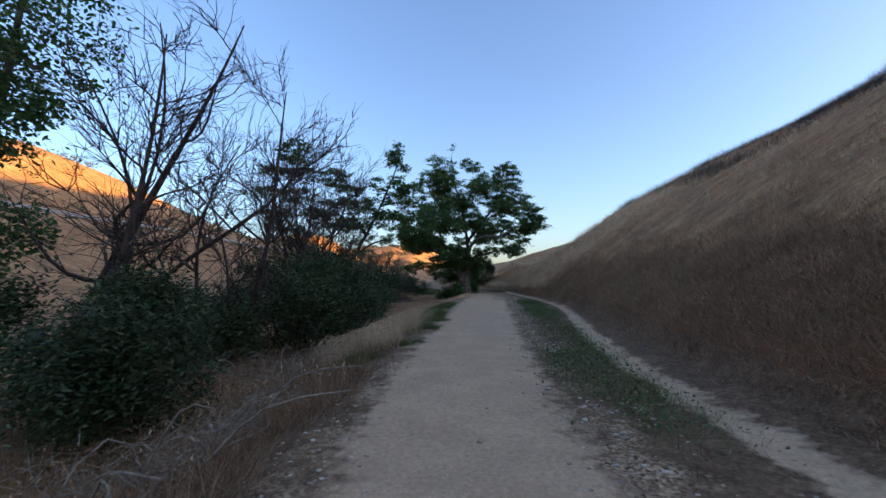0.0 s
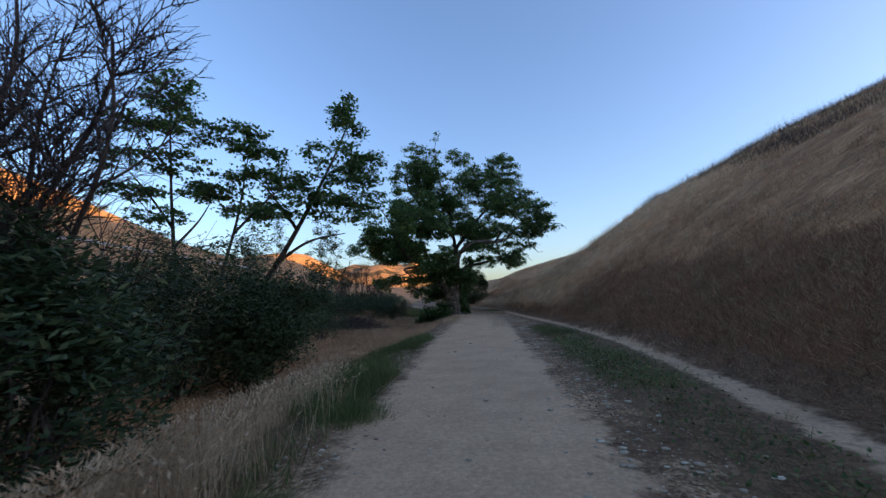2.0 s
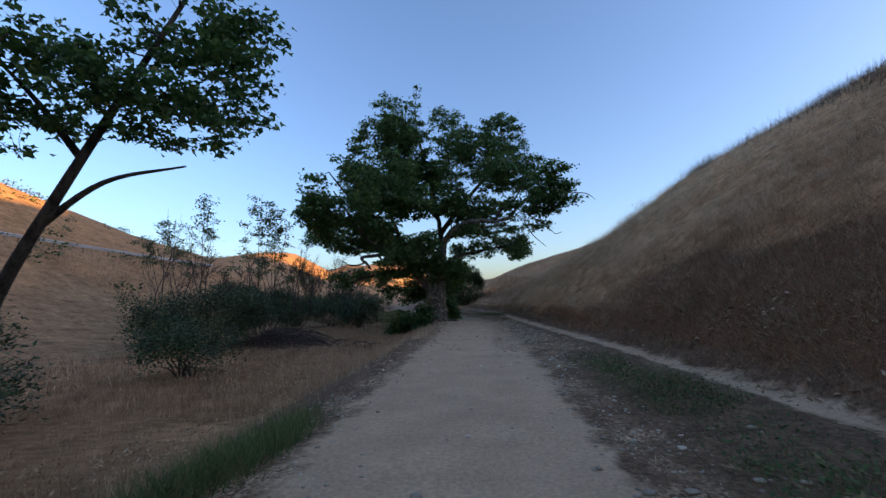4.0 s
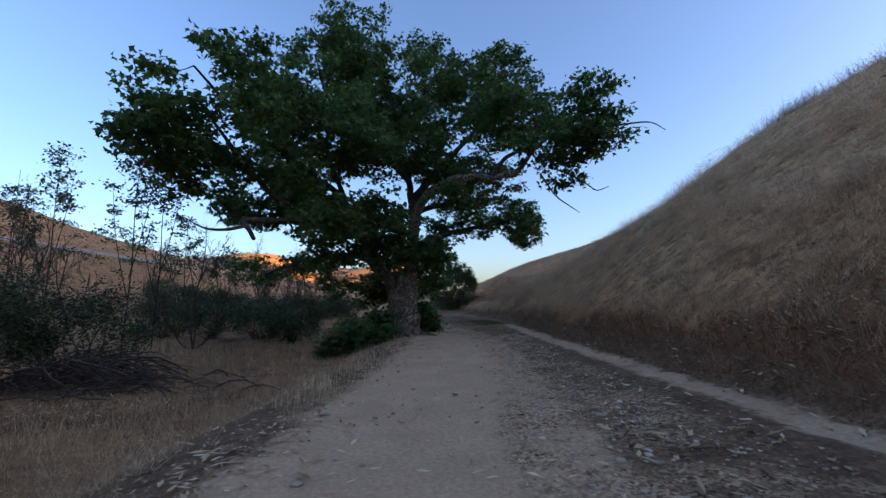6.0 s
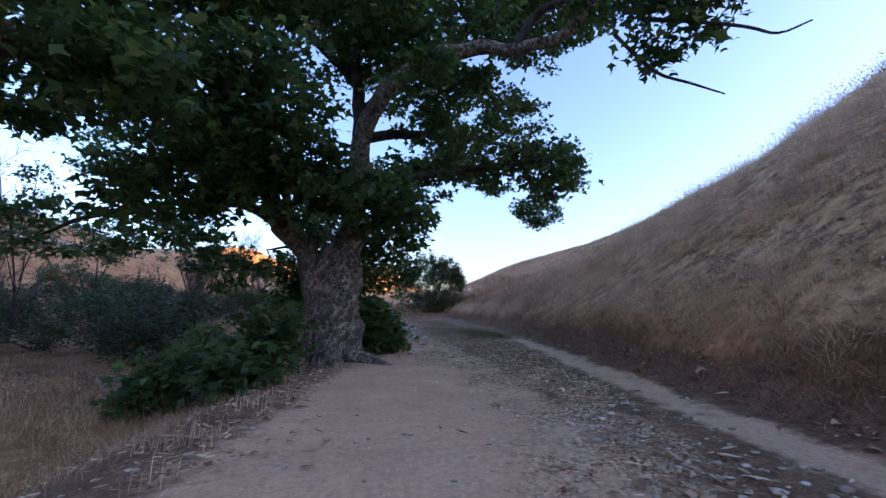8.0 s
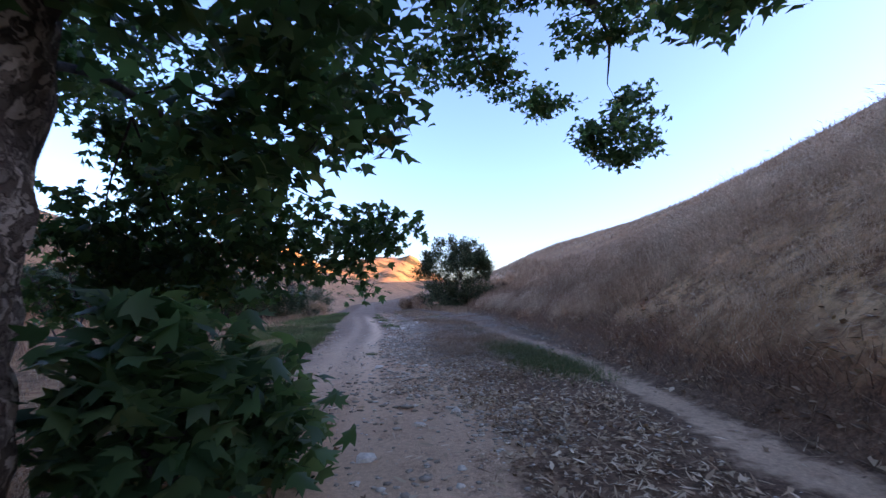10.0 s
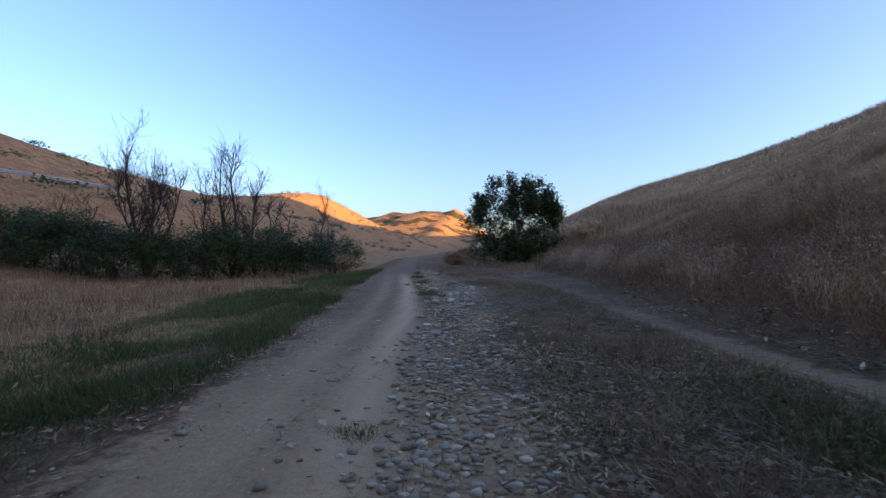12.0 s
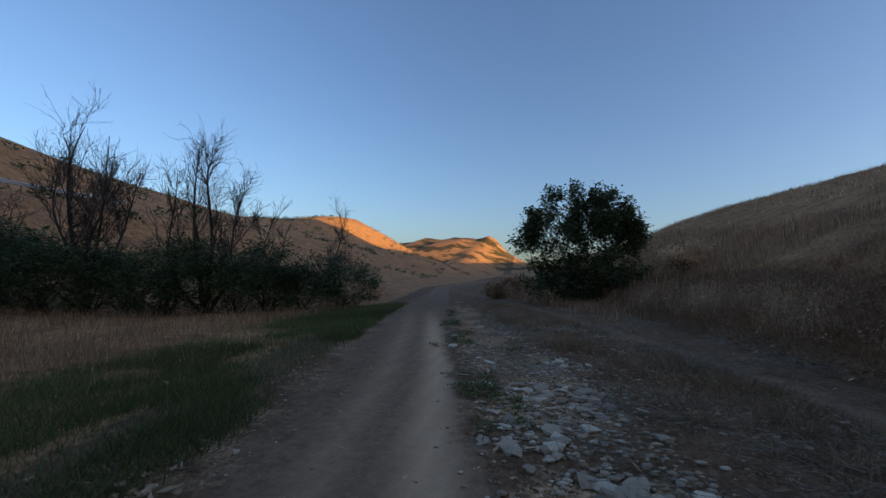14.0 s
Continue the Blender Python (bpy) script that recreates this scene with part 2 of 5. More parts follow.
    return out / tot - 0.5


def line(*pairs):
    ys, xs = zip(*pairs)
    fine = np.linspace(ys[0], ys[-1], 600)
    v = np.interp(fine, ys, xs)
    k = np.hanning(31)
    v = np.convolve(np.pad(v, 15, mode="edge"), k / k.sum(), mode="valid")
    return lambda y: np.interp(y, fine, v)


road_left = line((-60, -1.2), (0, -1.1), (8, -1.0), (12, -0.55), (20, 0.1), (26, 0.6), (35, 1.6), (45, 2.45), (50, 2.7), (54, 2.2), (58, 1.4), (63, 1.0), (68, -0.2), (82, -2.5), (100, -5), (119, -7.8), (160, -6))
road_right = line((-60, 1.2), (0, 1.2), (8, 1.8), (18, 3.0), (31, 4.6), (44, 6.0), (50, 5.8), (57, 5.0), (62, 3.9), (66, 2.9), (71, 1.8), (85, -0.3), (100, -2.6), (119, -5.4), (160, -3.5))
path_mid = line((-60, 2.2), (0, 2.8), (8, 3.2), (22, 6.2), (30, 6.9), (43, 7.1), (50, 7.5), (56, 7.85), (62, 7.2), (68, 7.1), (74, 6.1), (87, 3.3), (100, -1.0), (110, -4.2), (160, -4))
foot = line((-60, 2.8), (0, 3.3), (8, 3.7), (22, 6.75), (30, 7.4), (43, 7.55), (50, 8.0), (56, 8.4), (62, 8.2), (74, 8.2), (87, 7.5), (110, 3.0), (160, -3), (300, -6), (700, 0))
road_z = line((-60, 0), (0, 0), (8, 0.06), (20, 0.1), (35, 0.08), (48, 0.14), (56, 0.08), (62, 0.0), (90, 0.0), (200, 0.8), (700, 6))
right_top = line((-400, 34), (12, 35), (26, 41), (40, 44), (58, 42), (70, 30), (90, 26), (110, 26), (140, 38), (220, 44), (450, 42), (700, 24), (900, 18))
right_steep = line((-400, 0.78), (10, 0.78), (28, 0.835), (47, 0.84), (58, 0.74), (70, 0.54), (82, 0.52), (95, 0.53), (115, 0.45), (140, 0.32), (250, 0.27), (900, 0.22))
left_top = line((-400, 34), (60, 28), (94, 25), (112, 21.5), (125, 19.5), (150, 19.5), (190, 18.5), (222, 21), (245, 27), (268, 30), (300, 25), (350, 17), (420, 9), (500, 5), (900, 5))
line_rut = line((40, 5), (53, 3.9), (58, 3.15), (60, 2.85), (64, 2.5), (70, 1.5), (80, -0.6), (100, -4))
strip_mid = line((40, 5.9), (47, 5.3), (50, 4.95), (54, 4.4), (59, 3.8), (63, 3.6), (66.5, 3.5), (70, 2.75), (76, 1.6), (90, -0.6), (110, -4))
left_drop = line((-60, 0.7), (46, 0.75), (54, 0.5), (60, 0.25), (80, 0.25), (160, 0.3))


def height(x, y):
    x, y = np.asarray(x, float), np.asarray(y, float)
    z = road_z(y) * 1.0
    z = z - left_drop(y) * smooth(0.1, 2.8, road_left(y) - x + 0.5 * lumps(x, y, 3, 5)) * (1 - smooth(120, 200, y))
    v = -15 - x + 6 * lumps(x, y, 30, 3)
    prof = np.interp(v, (0, 6, 14, 24, 29.5, 34), (0, 0.8, 3.6, 8.6, 8.9, 10.2))
    top = left_top(y)
    prof = prof + (top - 10.2) * smooth(30, 66, v) * (1 - 0.35 * smooth(70, 140, v))
    z = z + prof * smooth(-0.5, 1, v) + smooth(28, 60, v) * 5 * lumps(x, y, 40, 8)
    u = x - foot(y)
    up, hc, s = np.maximum(u, 0), right_top(y), right_steep(y)
    hill = hc * (1 - np.exp(-s * up / hc)) + 0.25 * smooth(0, 0.6, u)
    # hidden back slope, added so its shadow reaches up the left ridge
    hill = hill + 0.14 * np.clip(u - 45, 0, 170) * smooth(40, 60, u) - 0.1 * np.clip(u - 240, 0, 400)
    hill = hill + smooth(2, 14, u) * (2.2 * lumps(x, y, 17, 1) + 0.5 * lumps(x, y, 4, 2, 3))
    hill = hill + 0.7 * np.exp(-(((u - 12) / 7) ** 2)) * smooth(30, 42, y) * (1 - smooth(52, 64, y))
    z = z + hill
    z = z + 0.12 * smooth(road_right(y), foot(y), x) * (1 - smooth(3, 6, u))
    # the far range that closes the valley
    r = np.hypot(x, y - 60)
    ridge = 1.0 + 0.35 * lumps(x, y, 110, 21, 2) - 1.1 * np.abs(lumps(x, y, 60, 24, 3)) - 0.5 * np.abs(lumps(x, y, 24, 27, 2))
    z = z + smooth(430, 760, y) * (8 + 54 * ridge) * (1 - 0.92 * smooth(-45, 45, x)) * (1 - 0.2 * smooth(120, 175, -x))
    z = z + smooth(500, 1500, r) * 16
    # an unseen rise added behind the brow, only to shade the far slope
    z = z + 30 * smooth(130, 190, x) * smooth(38, 60, y) * (1 - smooth(125, 170, y))
    z = z + 14 * smooth(40, 160, -y)
    # wheel ruts, path and small unevenness near the track
    near = 1 - smooth(10, 30, np.abs(x - 3))
    z = z - 0.05 * np.exp(-((x - path_mid(y)) / 0.35) ** 2) * (1 - smooth(120, 150, y))
    rut = line_rut(y)
    z = z - 0.035 * (np.exp(-(((x - rut) / 0.2) ** 2)) + 0.6 * np.exp(-(((x - rut + 0.75) / 0.22) ** 2))) * smooth(49, 54, y) * (1 - smooth(76, 86, y))
    z = z + near * (0.05 * lumps(x, y, 1.6, 31, 3) + 0.02 * lumps(x, y, 0.4, 33, 2))
    return z


def track_mask(x, y):
    l, r = road_left(y), road_right(y)
    road = smooth(-0.6, 0.9, x - l) * smooth(-0.6 + 0.4 * smooth(58, 62, y), 0.9, r - x)
    lane = 0.76 * np.exp(-(((x - path_mid(y)) / 0.36) ** 2))
    return np.maximum(road, lane) * (1 - smooth(150, 200, y))


def gravel_mask(x, y):
    l, r, p = road_left(y), road_right(y), path_mid(y)
    edge = np.exp(-(((x - r - 0.15) / 0.55) ** 2)) * 0.75 + np.exp(-(((x - l + 0.05) / 0.5) ** 2)) * 0.75
    rocky = smooth(46, 51, y) * (1 - smooth(80, 95, y)) * np.exp(-(((x - strip_mid(y) + 1.5 * lumps(x, y, 1.6, 72, 4)) / (1.5 - 0.6 * smooth(57, 63, y))) ** 4)) * (0.65 + 0.35 * smooth(0.35, 0.6, wave(x, y, 1.1, 73)))
    rocky2 = smooth(27, 34, y) * (1 - smooth(47, 53, y)) * smooth(0, 0.8, x - (r - 1.6)) * smooth(0, 0.6, p - 0.3 - x) * 0.8
    rubble = 0.28 * smooth(47, 51, y) * (1 - smooth(61, 68, y)) * smooth(-0.2, 0.5, x - l) * smooth(-0.2, 0.5, strip_mid(y) - x) * (0.45 + 0.55 * smooth(-0.2, 0.4, x - line_rut(y))) * (1 - np.clip(1.3 * rut_mask(x, y), 0, 1))
    return np.clip(np.maximum(np.maximum(np.maximum(edge * (1 - smooth(85, 110, y)), rocky), rocky2), rubble), 0, 1)


def hill_mask(x, y):
    return np.clip(np.maximum(smooth(-0.1, 0.7, x - foot(y)), smooth(0.8, 2.5, road_left(y) - x)), 0, 1)


def rut_mask(x, y):
    rut = line_rut(y) + 0.12 * lumps(x, y, 3, 85)
    return (np.exp(-(((x - rut) / 0.27) ** 2)) + 0.4 * np.exp(-(((x - rut + 0.85) / 0.22) ** 2))) * smooth(49, 54, y) * (1 - smooth(72, 84, y))


def bleached(x, y):
    return smooth(31, 41, y) * (1 - smooth(55, 64, y)) * smooth(0.4, 1.3, x - foot(y) + 1.2 * lumps(x, y, 1.5, 83))


def pale_slope(x, y):
    return smooth(31, 39, y) * (1 - smooth(58, 65, y)) * smooth(-0.1, 0.8, x - foot(y) - 0.2 + 1.2 * lumps(x, y, 1.3, 84))


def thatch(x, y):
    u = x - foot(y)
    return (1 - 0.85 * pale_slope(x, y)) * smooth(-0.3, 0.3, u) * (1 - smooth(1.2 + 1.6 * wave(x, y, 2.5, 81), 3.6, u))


def spread(lo, hi, step, far, n):
    core = np.arange(lo, hi + step / 2, step)
    g = np.geomspace(step, far, n)
    return core, g


xs_core, g = spread(-11, 15, 0.22, 1500, 58)
xs = np.unique(np.concatenate([-11 - g, xs_core, 15 + g]).round(4))
ys_core, g = spread(-3, 92, 0.25, 1500, 70)
ys = np.unique(np.concatenate([-3 - np.geomspace(0.3, 400, 30), ys_core, 92 + g]).round(4))


def sheet(name, pick, label, category):
    """The faces of the land grid for which pick(x, y) holds, as one piece of the setting."""
    X, Y = np.meshgrid(xs, ys)
    Z = height(X, Y)
    nx, ny = len(xs), len(ys)
    i = np.arange((ny - 1) * (nx - 1))
    a = (i // (nx - 1)) * nx + i % (nx - 1)
    quads = np.stack([a, a + 1, a + 1 + nx, a + nx], 1)
    cx, cy = X.ravel()[quads].mean(1), Y.ravel()[quads].mean(1)
    quads = quads[pick(cx, cy)]
    used, flat = np.unique(quads, return_inverse=True)
    co = np.stack([X.ravel(), Y.ravel(), Z.ravel()], 1)[used]
    me = bpy.data.meshes.new(name)
    me.from_pydata(co, [], flat.reshape(-1, 4).tolist())
    for key, mask in (("track", track_mask), ("gravel", gravel_mask), ("hill", hill_mask), ("rut", rut_mask), ("bleached", bleached), ("thatch", thatch), ("far", lambda x, y: smooth(350, 520, y)), ("dust_tone", lambda x, y: 1 - smooth(54, 66, y + 3 * lumps(x, y, 3, 71)))):
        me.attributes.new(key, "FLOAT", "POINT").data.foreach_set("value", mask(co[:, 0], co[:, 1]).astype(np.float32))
    me.polygons.foreach_set("use_smooth", np.ones(len(me.polygons), bool))
    me.materials.append(M_GROUND)
    return tagged(new(name, me), label, category, kind="structure")


def on_road(x, y):
    return (x > road_left(y)) & (x < road_right(y)) & (y < 125)


def on_path(x, y):
    return (np.abs(x - path_mid(y)) < 0.42) & (y < 106) & ~on_road(x, y)


sheet("road", on_road, "dusty unpaved farm track of packed pale dirt and gravel", "road")
sheet("pavement", on_path, "narrow trodden dirt footpath along the foot of the hill", "path")
sheet("ground", lambda x, y: ~on_road(x, y) & ~on_path(x, y), "dry valley floor and hillsides of sun-bleached straw and bare soil", "ground")

# ---- building blocks ----
class Geo:
    """Gathers vertices and faces for one mesh."""

    def __init__(self):
        self.v, self.f, self.n = [], [], 0

    def raw(self, verts, faces):
        self.v.append(np.asarray(verts, float).reshape(-1, 3))
        self.f.append(np.asarray(faces, int) + self.n)
        self.n += len(self.v[-1])

    def tube(self, pts, radii, sides=5):
        pts, radii = np.asarray(pts, float), np.asarray(radii, float)
        way = np.gradient(pts, axis=0)
        way /= np.linalg.norm(way, axis=1)[:, None] + 1e-9
        ref = np.array([0.31, 0.17, 1.0]) if abs(way[0][2]) < 0.8 else np.array([1.0, 0.2, 0.1])
        a = np.cross(way, ref)
        a /= np.linalg.norm(a, axis=1)[:, None] + 1e-9
        b = np.cross(way, a)
        ang = np.linspace(0, 2 * np.pi, sides, endpoint=False)
        ring = a[:, None] * np.cos(ang)[None, :, None] + b[:, None] * np.sin(ang)[None, :, None]
        v = pts[:, None] + ring * radii[:, None, None]
        k, s = np.meshgrid(np.arange(len(pts) - 1), np.arange(sides), indexing="ij")
        k, s = k.ravel(), s.ravel()
        e = (s + 1) % sides
        q = np.stack([k * sides + s, k * sides + e, (k + 1) * sides + e, (k + 1) * sides + s], 1)
        self.raw(v.reshape(-1, 3), np.concatenate([q[:, [0, 1, 2]], q[:, [0, 2, 3]]]))

    def mesh(self, name, material, shade=True):
        me = bpy.data.meshes.new(name)
        v, f = np.concatenate(self.v), np.concatenate(self.f)
        me.vertices.add(len(v))
        me.vertices.foreach_set("co", v.astype(np.float32).ravel())
        me.loops.add(f.size)
        me.loops.foreach_set("vertex_index", f.astype(np.int32).ravel())
        me.polygons.add(len(f))
        me.polygons.foreach_set("loop_start", np.arange(0, f.size, 3, dtype=np.int32))
        if shade:
            me.polygons.foreach_set("use_smooth", np.ones(len(f), bool))
        me.update(calc_edges=True)
        me.materials.append(material)
        return me


FINE = ("branchwork", "stemwork", "twigwork", "crown", "foliage", "dead_sticks", "roots")


def part(name, geo, material, parent, label="", shade=True):
    ob = new(name, geo.mesh(name, material, shade))
    ob.parent = parent
    if parent is not None:
        ob.matrix_parent_inverse = parent.matrix_basis.inverted()
    return tagged(ob, label, kind="stuff" if name in FINE else "")


def stuff(name, geo, material, label, category):
    return tagged(new(name, geo.mesh(name, material, False)), label, category, kind="stuff")


def empty(name, at, label, category, group=""):
    ob = new(name)
    ob.matrix_basis = Matrix.Translation(at)
    return tagged(ob, label, category, group)


def bend(a, b, r, wobble=0.08, steps=6, sag=0.0):
    """A wavering line from a to b."""
    a, b = np.asarray(a, float), np.asarray(b, float)
    t = np.linspace(0, 1, steps)[:, None]
    far = np.linalg.norm(b - a)
    off = r.normal(0, wobble * far, (2, 3))
    p = a + (b - a) * t + np.sin(t * np.pi) * off[0] + np.sin(t * 2 * np.pi) * off[1] * 0.5
    p[:, 2] += sag * far * np.sin(t[:, 0] * np.pi)
    return p


def curve(points, per=6):
    """A smooth line through the given points."""
    p = np.asarray(points, float)
    q = np.concatenate([[2 * p[0] - p[1]], p, [2 * p[-1] - p[-2]]])
    t = np.linspace(0, 1, per, endpoint=False)[:, None]
    out = []
    for k in range(1, len(q) - 2):
        a, b, c, d = q[k - 1], q[k], q[k + 1], q[k + 2]
        out.append(0.5 * (2 * b + (c - a) * t + (2 * a - 5 * b + 4 * c - d) * t**2 + (3 * b - a - 3 * c + d) * t**3))
    return np.concatenate(out + [p[-1:]])


LOBED = np.array([(0, 0), (0.22, 0.02), (0.54, 0.16), (0.29, 0.30), (0.46, 0.68), (0.18, 0.55), (0.0, 1.0), (-0.18, 0.55), (-0.46, 0.68), (-0.29, 0.30), (-0.54, 0.16), (-0.22, 0.02)])
LOBED_F = np.array([(0, 1, 3), (1, 2, 3), (3, 4, 5), (0, 3, 5), (0, 5, 7), (5, 6, 7), (0, 7, 9), (7, 8, 9), (9, 10, 11), (0, 9, 11)])
TRILOBE = np.array([(0, 0), (0.46, 0.34), (0.17, 0.48), (0.0, 1.0), (-0.17, 0.48), (-0.46, 0.34)])
TRILOBE_F = np.array([(0, 1, 2), (0, 2, 4), (2, 3, 4), (0, 4, 5)])
SLIM = np.array([(0, 0), (0.17, 0.45), (0, 1.0), (-0.17, 0.45)])
SLIM_F = np.array([(0, 1, 2), (0, 2, 3)])
OVAL = np.array([(0, 0), (0.3, 0.4), (0, 1.0), (-0.3, 0.4)])


def leaves(geo, at, size, shape, faces, r, droop=0.5, up=0.35):
    """Scatters flat leaves at the given places: droop tips the leaf's point down, up keeps its face to the sky."""
    n = len(at)
    size = np.broadcast_to(size, n) * r.uniform(0.7, 1.25, n)
    ang = r.uniform(0, 2 * np.pi, n)
    way = np.stack([np.cos(ang), np.sin(ang), -droop + r.normal(0, 0.45, n)], 1)
    way /= np.linalg.norm(way, axis=1)[:, None]
    face = np.stack([r.normal(0, 0.6, n), r.normal(0, 0.6, n), up + np.abs(r.normal(0, 0.7, n))], 1)
    side = np.cross(way, face)
    side /= np.linalg.norm(side, axis=1)[:, None] + 1e-9
    norm = np.cross(side, way)
    curl = -0.25 * np.abs(shape[:, 0])
    v = at[:, None] + size[:, None, None] * (side[:, None] * shape[None, :, :1] + way[:, None] * shape[None, :, 1:2] + norm[:, None] * curl[None, :, None])
    f = faces[None] + (np.arange(n) * len(shape))[:, None, None]
    geo.raw(v.reshape(-1, 3), f.reshape(-1, 3))


def flakes(geo, x, y, size, shape, faces, r, tilt=0.16):
    """Lays flat flakes on the ground, each a little tilted and curled."""
    n = len(x)
    size = np.broadcast_to(size, n) * r.uniform(0.5, 1.4, n)
    ang = r.uniform(0, 2 * np.pi, n)
    way = np.stack([np.cos(ang), np.sin(ang), r.normal(0, tilt, n)], 1)
    side = np.stack([-np.sin(ang), np.cos(ang), r.normal(0, tilt, n)], 1)
    at = np.stack([x, y, height(x, y) + 0.012 + 0.12 * size], 1)
    lift = 0.35 * np.abs(shape[:, 0]) + 0.12 * (shape[:, 1] - 0.5) ** 2
    v = at[:, None] + size[:, None, None] * (side[:, None] * shape[None, :, :1] + way[:, None] * (shape[None, :, 1:2] - 0.5))
    v[:, :, 2] += size[:, None] * lift[None]
    geo.raw(v.reshape(-1, 3), (faces[None] + (np.arange(n) * len(shape))[:, None, None]).reshape(-1, 3))


def in_blobs(blobs, n, r, hollow=0.35):
    """n places spread through soft ellipsoids (centre, radii, weight), thinned towards their cores."""
    w = np.array([b[1][0] * b[1][1] * b[1][2] * (b[2] if len(b) > 2 else 1) for b in blobs]) ** 0.8
    out = []
    for k, m in zip(blobs, r.multinomial(n, w / w.sum())):
        d = r.normal(0, 1, (m, 3))
        d /= np.linalg.norm(d, axis=1)[:, None]
        out.append(np.array(k[0]) + d * (r.uniform(hollow**3, 1, m) ** (1 / 3))[:, None] * np.array(k[1]))
    return np.concatenate(out)


def grown(trunk_lines, tips, r, twig_r=0.035, wobble=0.10, sides=4):
    """Branches out from the limbs (lines with radii) to every tip; each new branch can bear later ones. Returns the twig geometry."""
    geo = Geo()
    nodes = np.concatenate([p for p, _ in trunk_lines])
    rad = np.concatenate([q for _, q in trunk_lines])
    hub = nodes.mean(0)
    order = np.argsort(np.linalg.norm(tips - hub, axis=1))
    for k in order:
        d = np.linalg.norm(nodes - tips[k], axis=1) + 0.6 * np.maximum(nodes[:, 2] - tips[k][2], 0)
        j = int(np.argmin(d))
        p = bend(nodes[j], tips[k], r, wobble, 5, 0.05)
        r0 = min(rad[j] * 0.75, twig_r * (0.6 + 0.35 * d[j]))
        q = np.linspace(r0, 0.006, 5)
        geo.tube(p, q, sides)
        nodes, rad = np.concatenate([nodes, p[1:]]), np.concatenate([rad, q[1:]])
    return geo


def limb_lines(specs, per=6):
    """Limbs as (points, first radius, last radius)."""
    return [(c := curve(p, per), np.linspace(a, b, len(c))) for p, a, b in specs]


def tree(name, base, limbs, blobs, label, seed, tips=120, per_tip=40, size=0.16, tuft=0.55, shape=(TRILOBE, TRILOBE_F), leaf=None, bark=None, twig=None, twig_r=0.035, flat=0.6, group="", category="tree", droop=0.5, gaps=0.0, bole=None):
    """A tree: tapered limbs along given lines, twigs out to tips in the crown's lobes, and single leaves round each tip."""
    r = np.random.default_rng(seed)
    top = empty(name, base, label, category, group)
    lines = limb_lines(limbs)
    wood = Geo()
    if bole is not None:
        part("trunk", bole, bark, top)
        for p, q in lines:
            g = Geo()
            g.tube(p, q, 12 if q[0] > 0.2 else 8)
            v = g.v[0]
            v += 0.22 * np.interp(np.repeat(q, len(v) // len(q)), (0.05, 0.4), (0.02, 0.4))[:, None] * np.stack([np.sin(5.1 * v[:, 2] + 7 * v[:, 1]), np.cos(4.3 * v[:, 2] + 8 * v[:, 0]), np.sin(6 * v[:, 0])], 1)
            # upper and thinner limbs go dark: shade under the crown put into colour
            part("limb", g, bark if q[0] > 0.247 else M_LIMB, top)
    else:
        for p, q in lines:
            wood.tube(p, q, 7)
        part("trunk", wood, M_LIMB, top)
    places = in_blobs(blobs, tips, r)
    if gaps:
        low = wave(places[:, 0] + 0.6 * places[:, 2] + 0.25 * places[:, 1], places[:, 2] - 0.3 * places[:, 0] + 0.2 * places[:, 1], 1.5, 5)
        places = places[low > gaps]
    part("branchwork", grown(lines, places, r, twig_r), twig or M_LIMB, top)
    if per_tip:
        at = np.repeat(places, per_tip, axis=0)
        at = at + np.clip(r.normal(0, 1, at.shape), -1.6, 1.6) * np.array([tuft, tuft, tuft * flat]) * r.uniform(0.4, 1.2, (len(at), 1))
        crown = Geo()
        leaves(crown, at, size, *shape, r, droop)
        part("crown", crown, leaf or M_SYC, top, shade=False)
    return top


def bare_tree(name, base, stems, label, seed, spread_xy=0.5, forks=5, twigs=6, group="", lean=(0, 0), category="tree", wood=None, droop=0.0):
    """A leafless tree of several stems (dx, dy, height, radius), each forking into arching branches and fine twigs."""
    r = np.random.default_rng(seed)
    top = empty(name, base, label, category, group)
    b = np.array(base, float)
    trunk, fine = Geo(), Geo()
    for dx, dy, h, rad in stems:
        tip = b + (dx + lean[0] * h, dy + lean[1] * h, h)
        p = bend(b - (0, 0, 0.1), tip, r, 0.07, 12)
        q = np.linspace(rad, 0.012, 12)
        trunk.tube(p, q, 6)
        for k in range(forks):
            j = r.integers(3, 11)
            ang = r.uniform(0, 2 * np.pi)
            far = h * r.uniform(0.18, 0.42) * (1 - 0.05 * j)
            out = np.array([np.cos(ang) * spread_xy, np.sin(ang) * spread_xy, r.uniform(0.5, 1.0)])
            e = p[j] + out / np.linalg.norm(out) * far
            s = bend(p[j], e, r, 0.07, 7)
            trunk.tube(s, np.linspace(q[j] * 0.6, 0.006, 7), 4)
            for m in range(twigs):
                i = r.integers(1, 7)
                d = (e - p[j]) / far * 0.8 + r.normal(0, 0.45, 3) + (lean[0] * 0.6, lean[1] * 0.6, 0.25 - droop)
                w = bend(s[i], s[i] + d / np.linalg.norm(d) * far * r.uniform(0.3, 0.8), r, 0.06, 4, 0.08)
                fine.tube(w, np.linspace(0.010, 0.004, 4), 3)
                for _ in range(3):
                    o = w[r.integers(1, 4)]
                    d2 = d + r.normal(0, 0.5, 3)
                    fine.tube(bend(o, o + d2 / np.linalg.norm(d2) * far * r.uniform(0.15, 0.4), r, 0.06, 3), np.linspace(0.006, 0.003, 3), 3)
    part("trunk", trunk, wood or M_TWIG, top)
    part("twigwork", fine, M_TWIG, top)
    return top


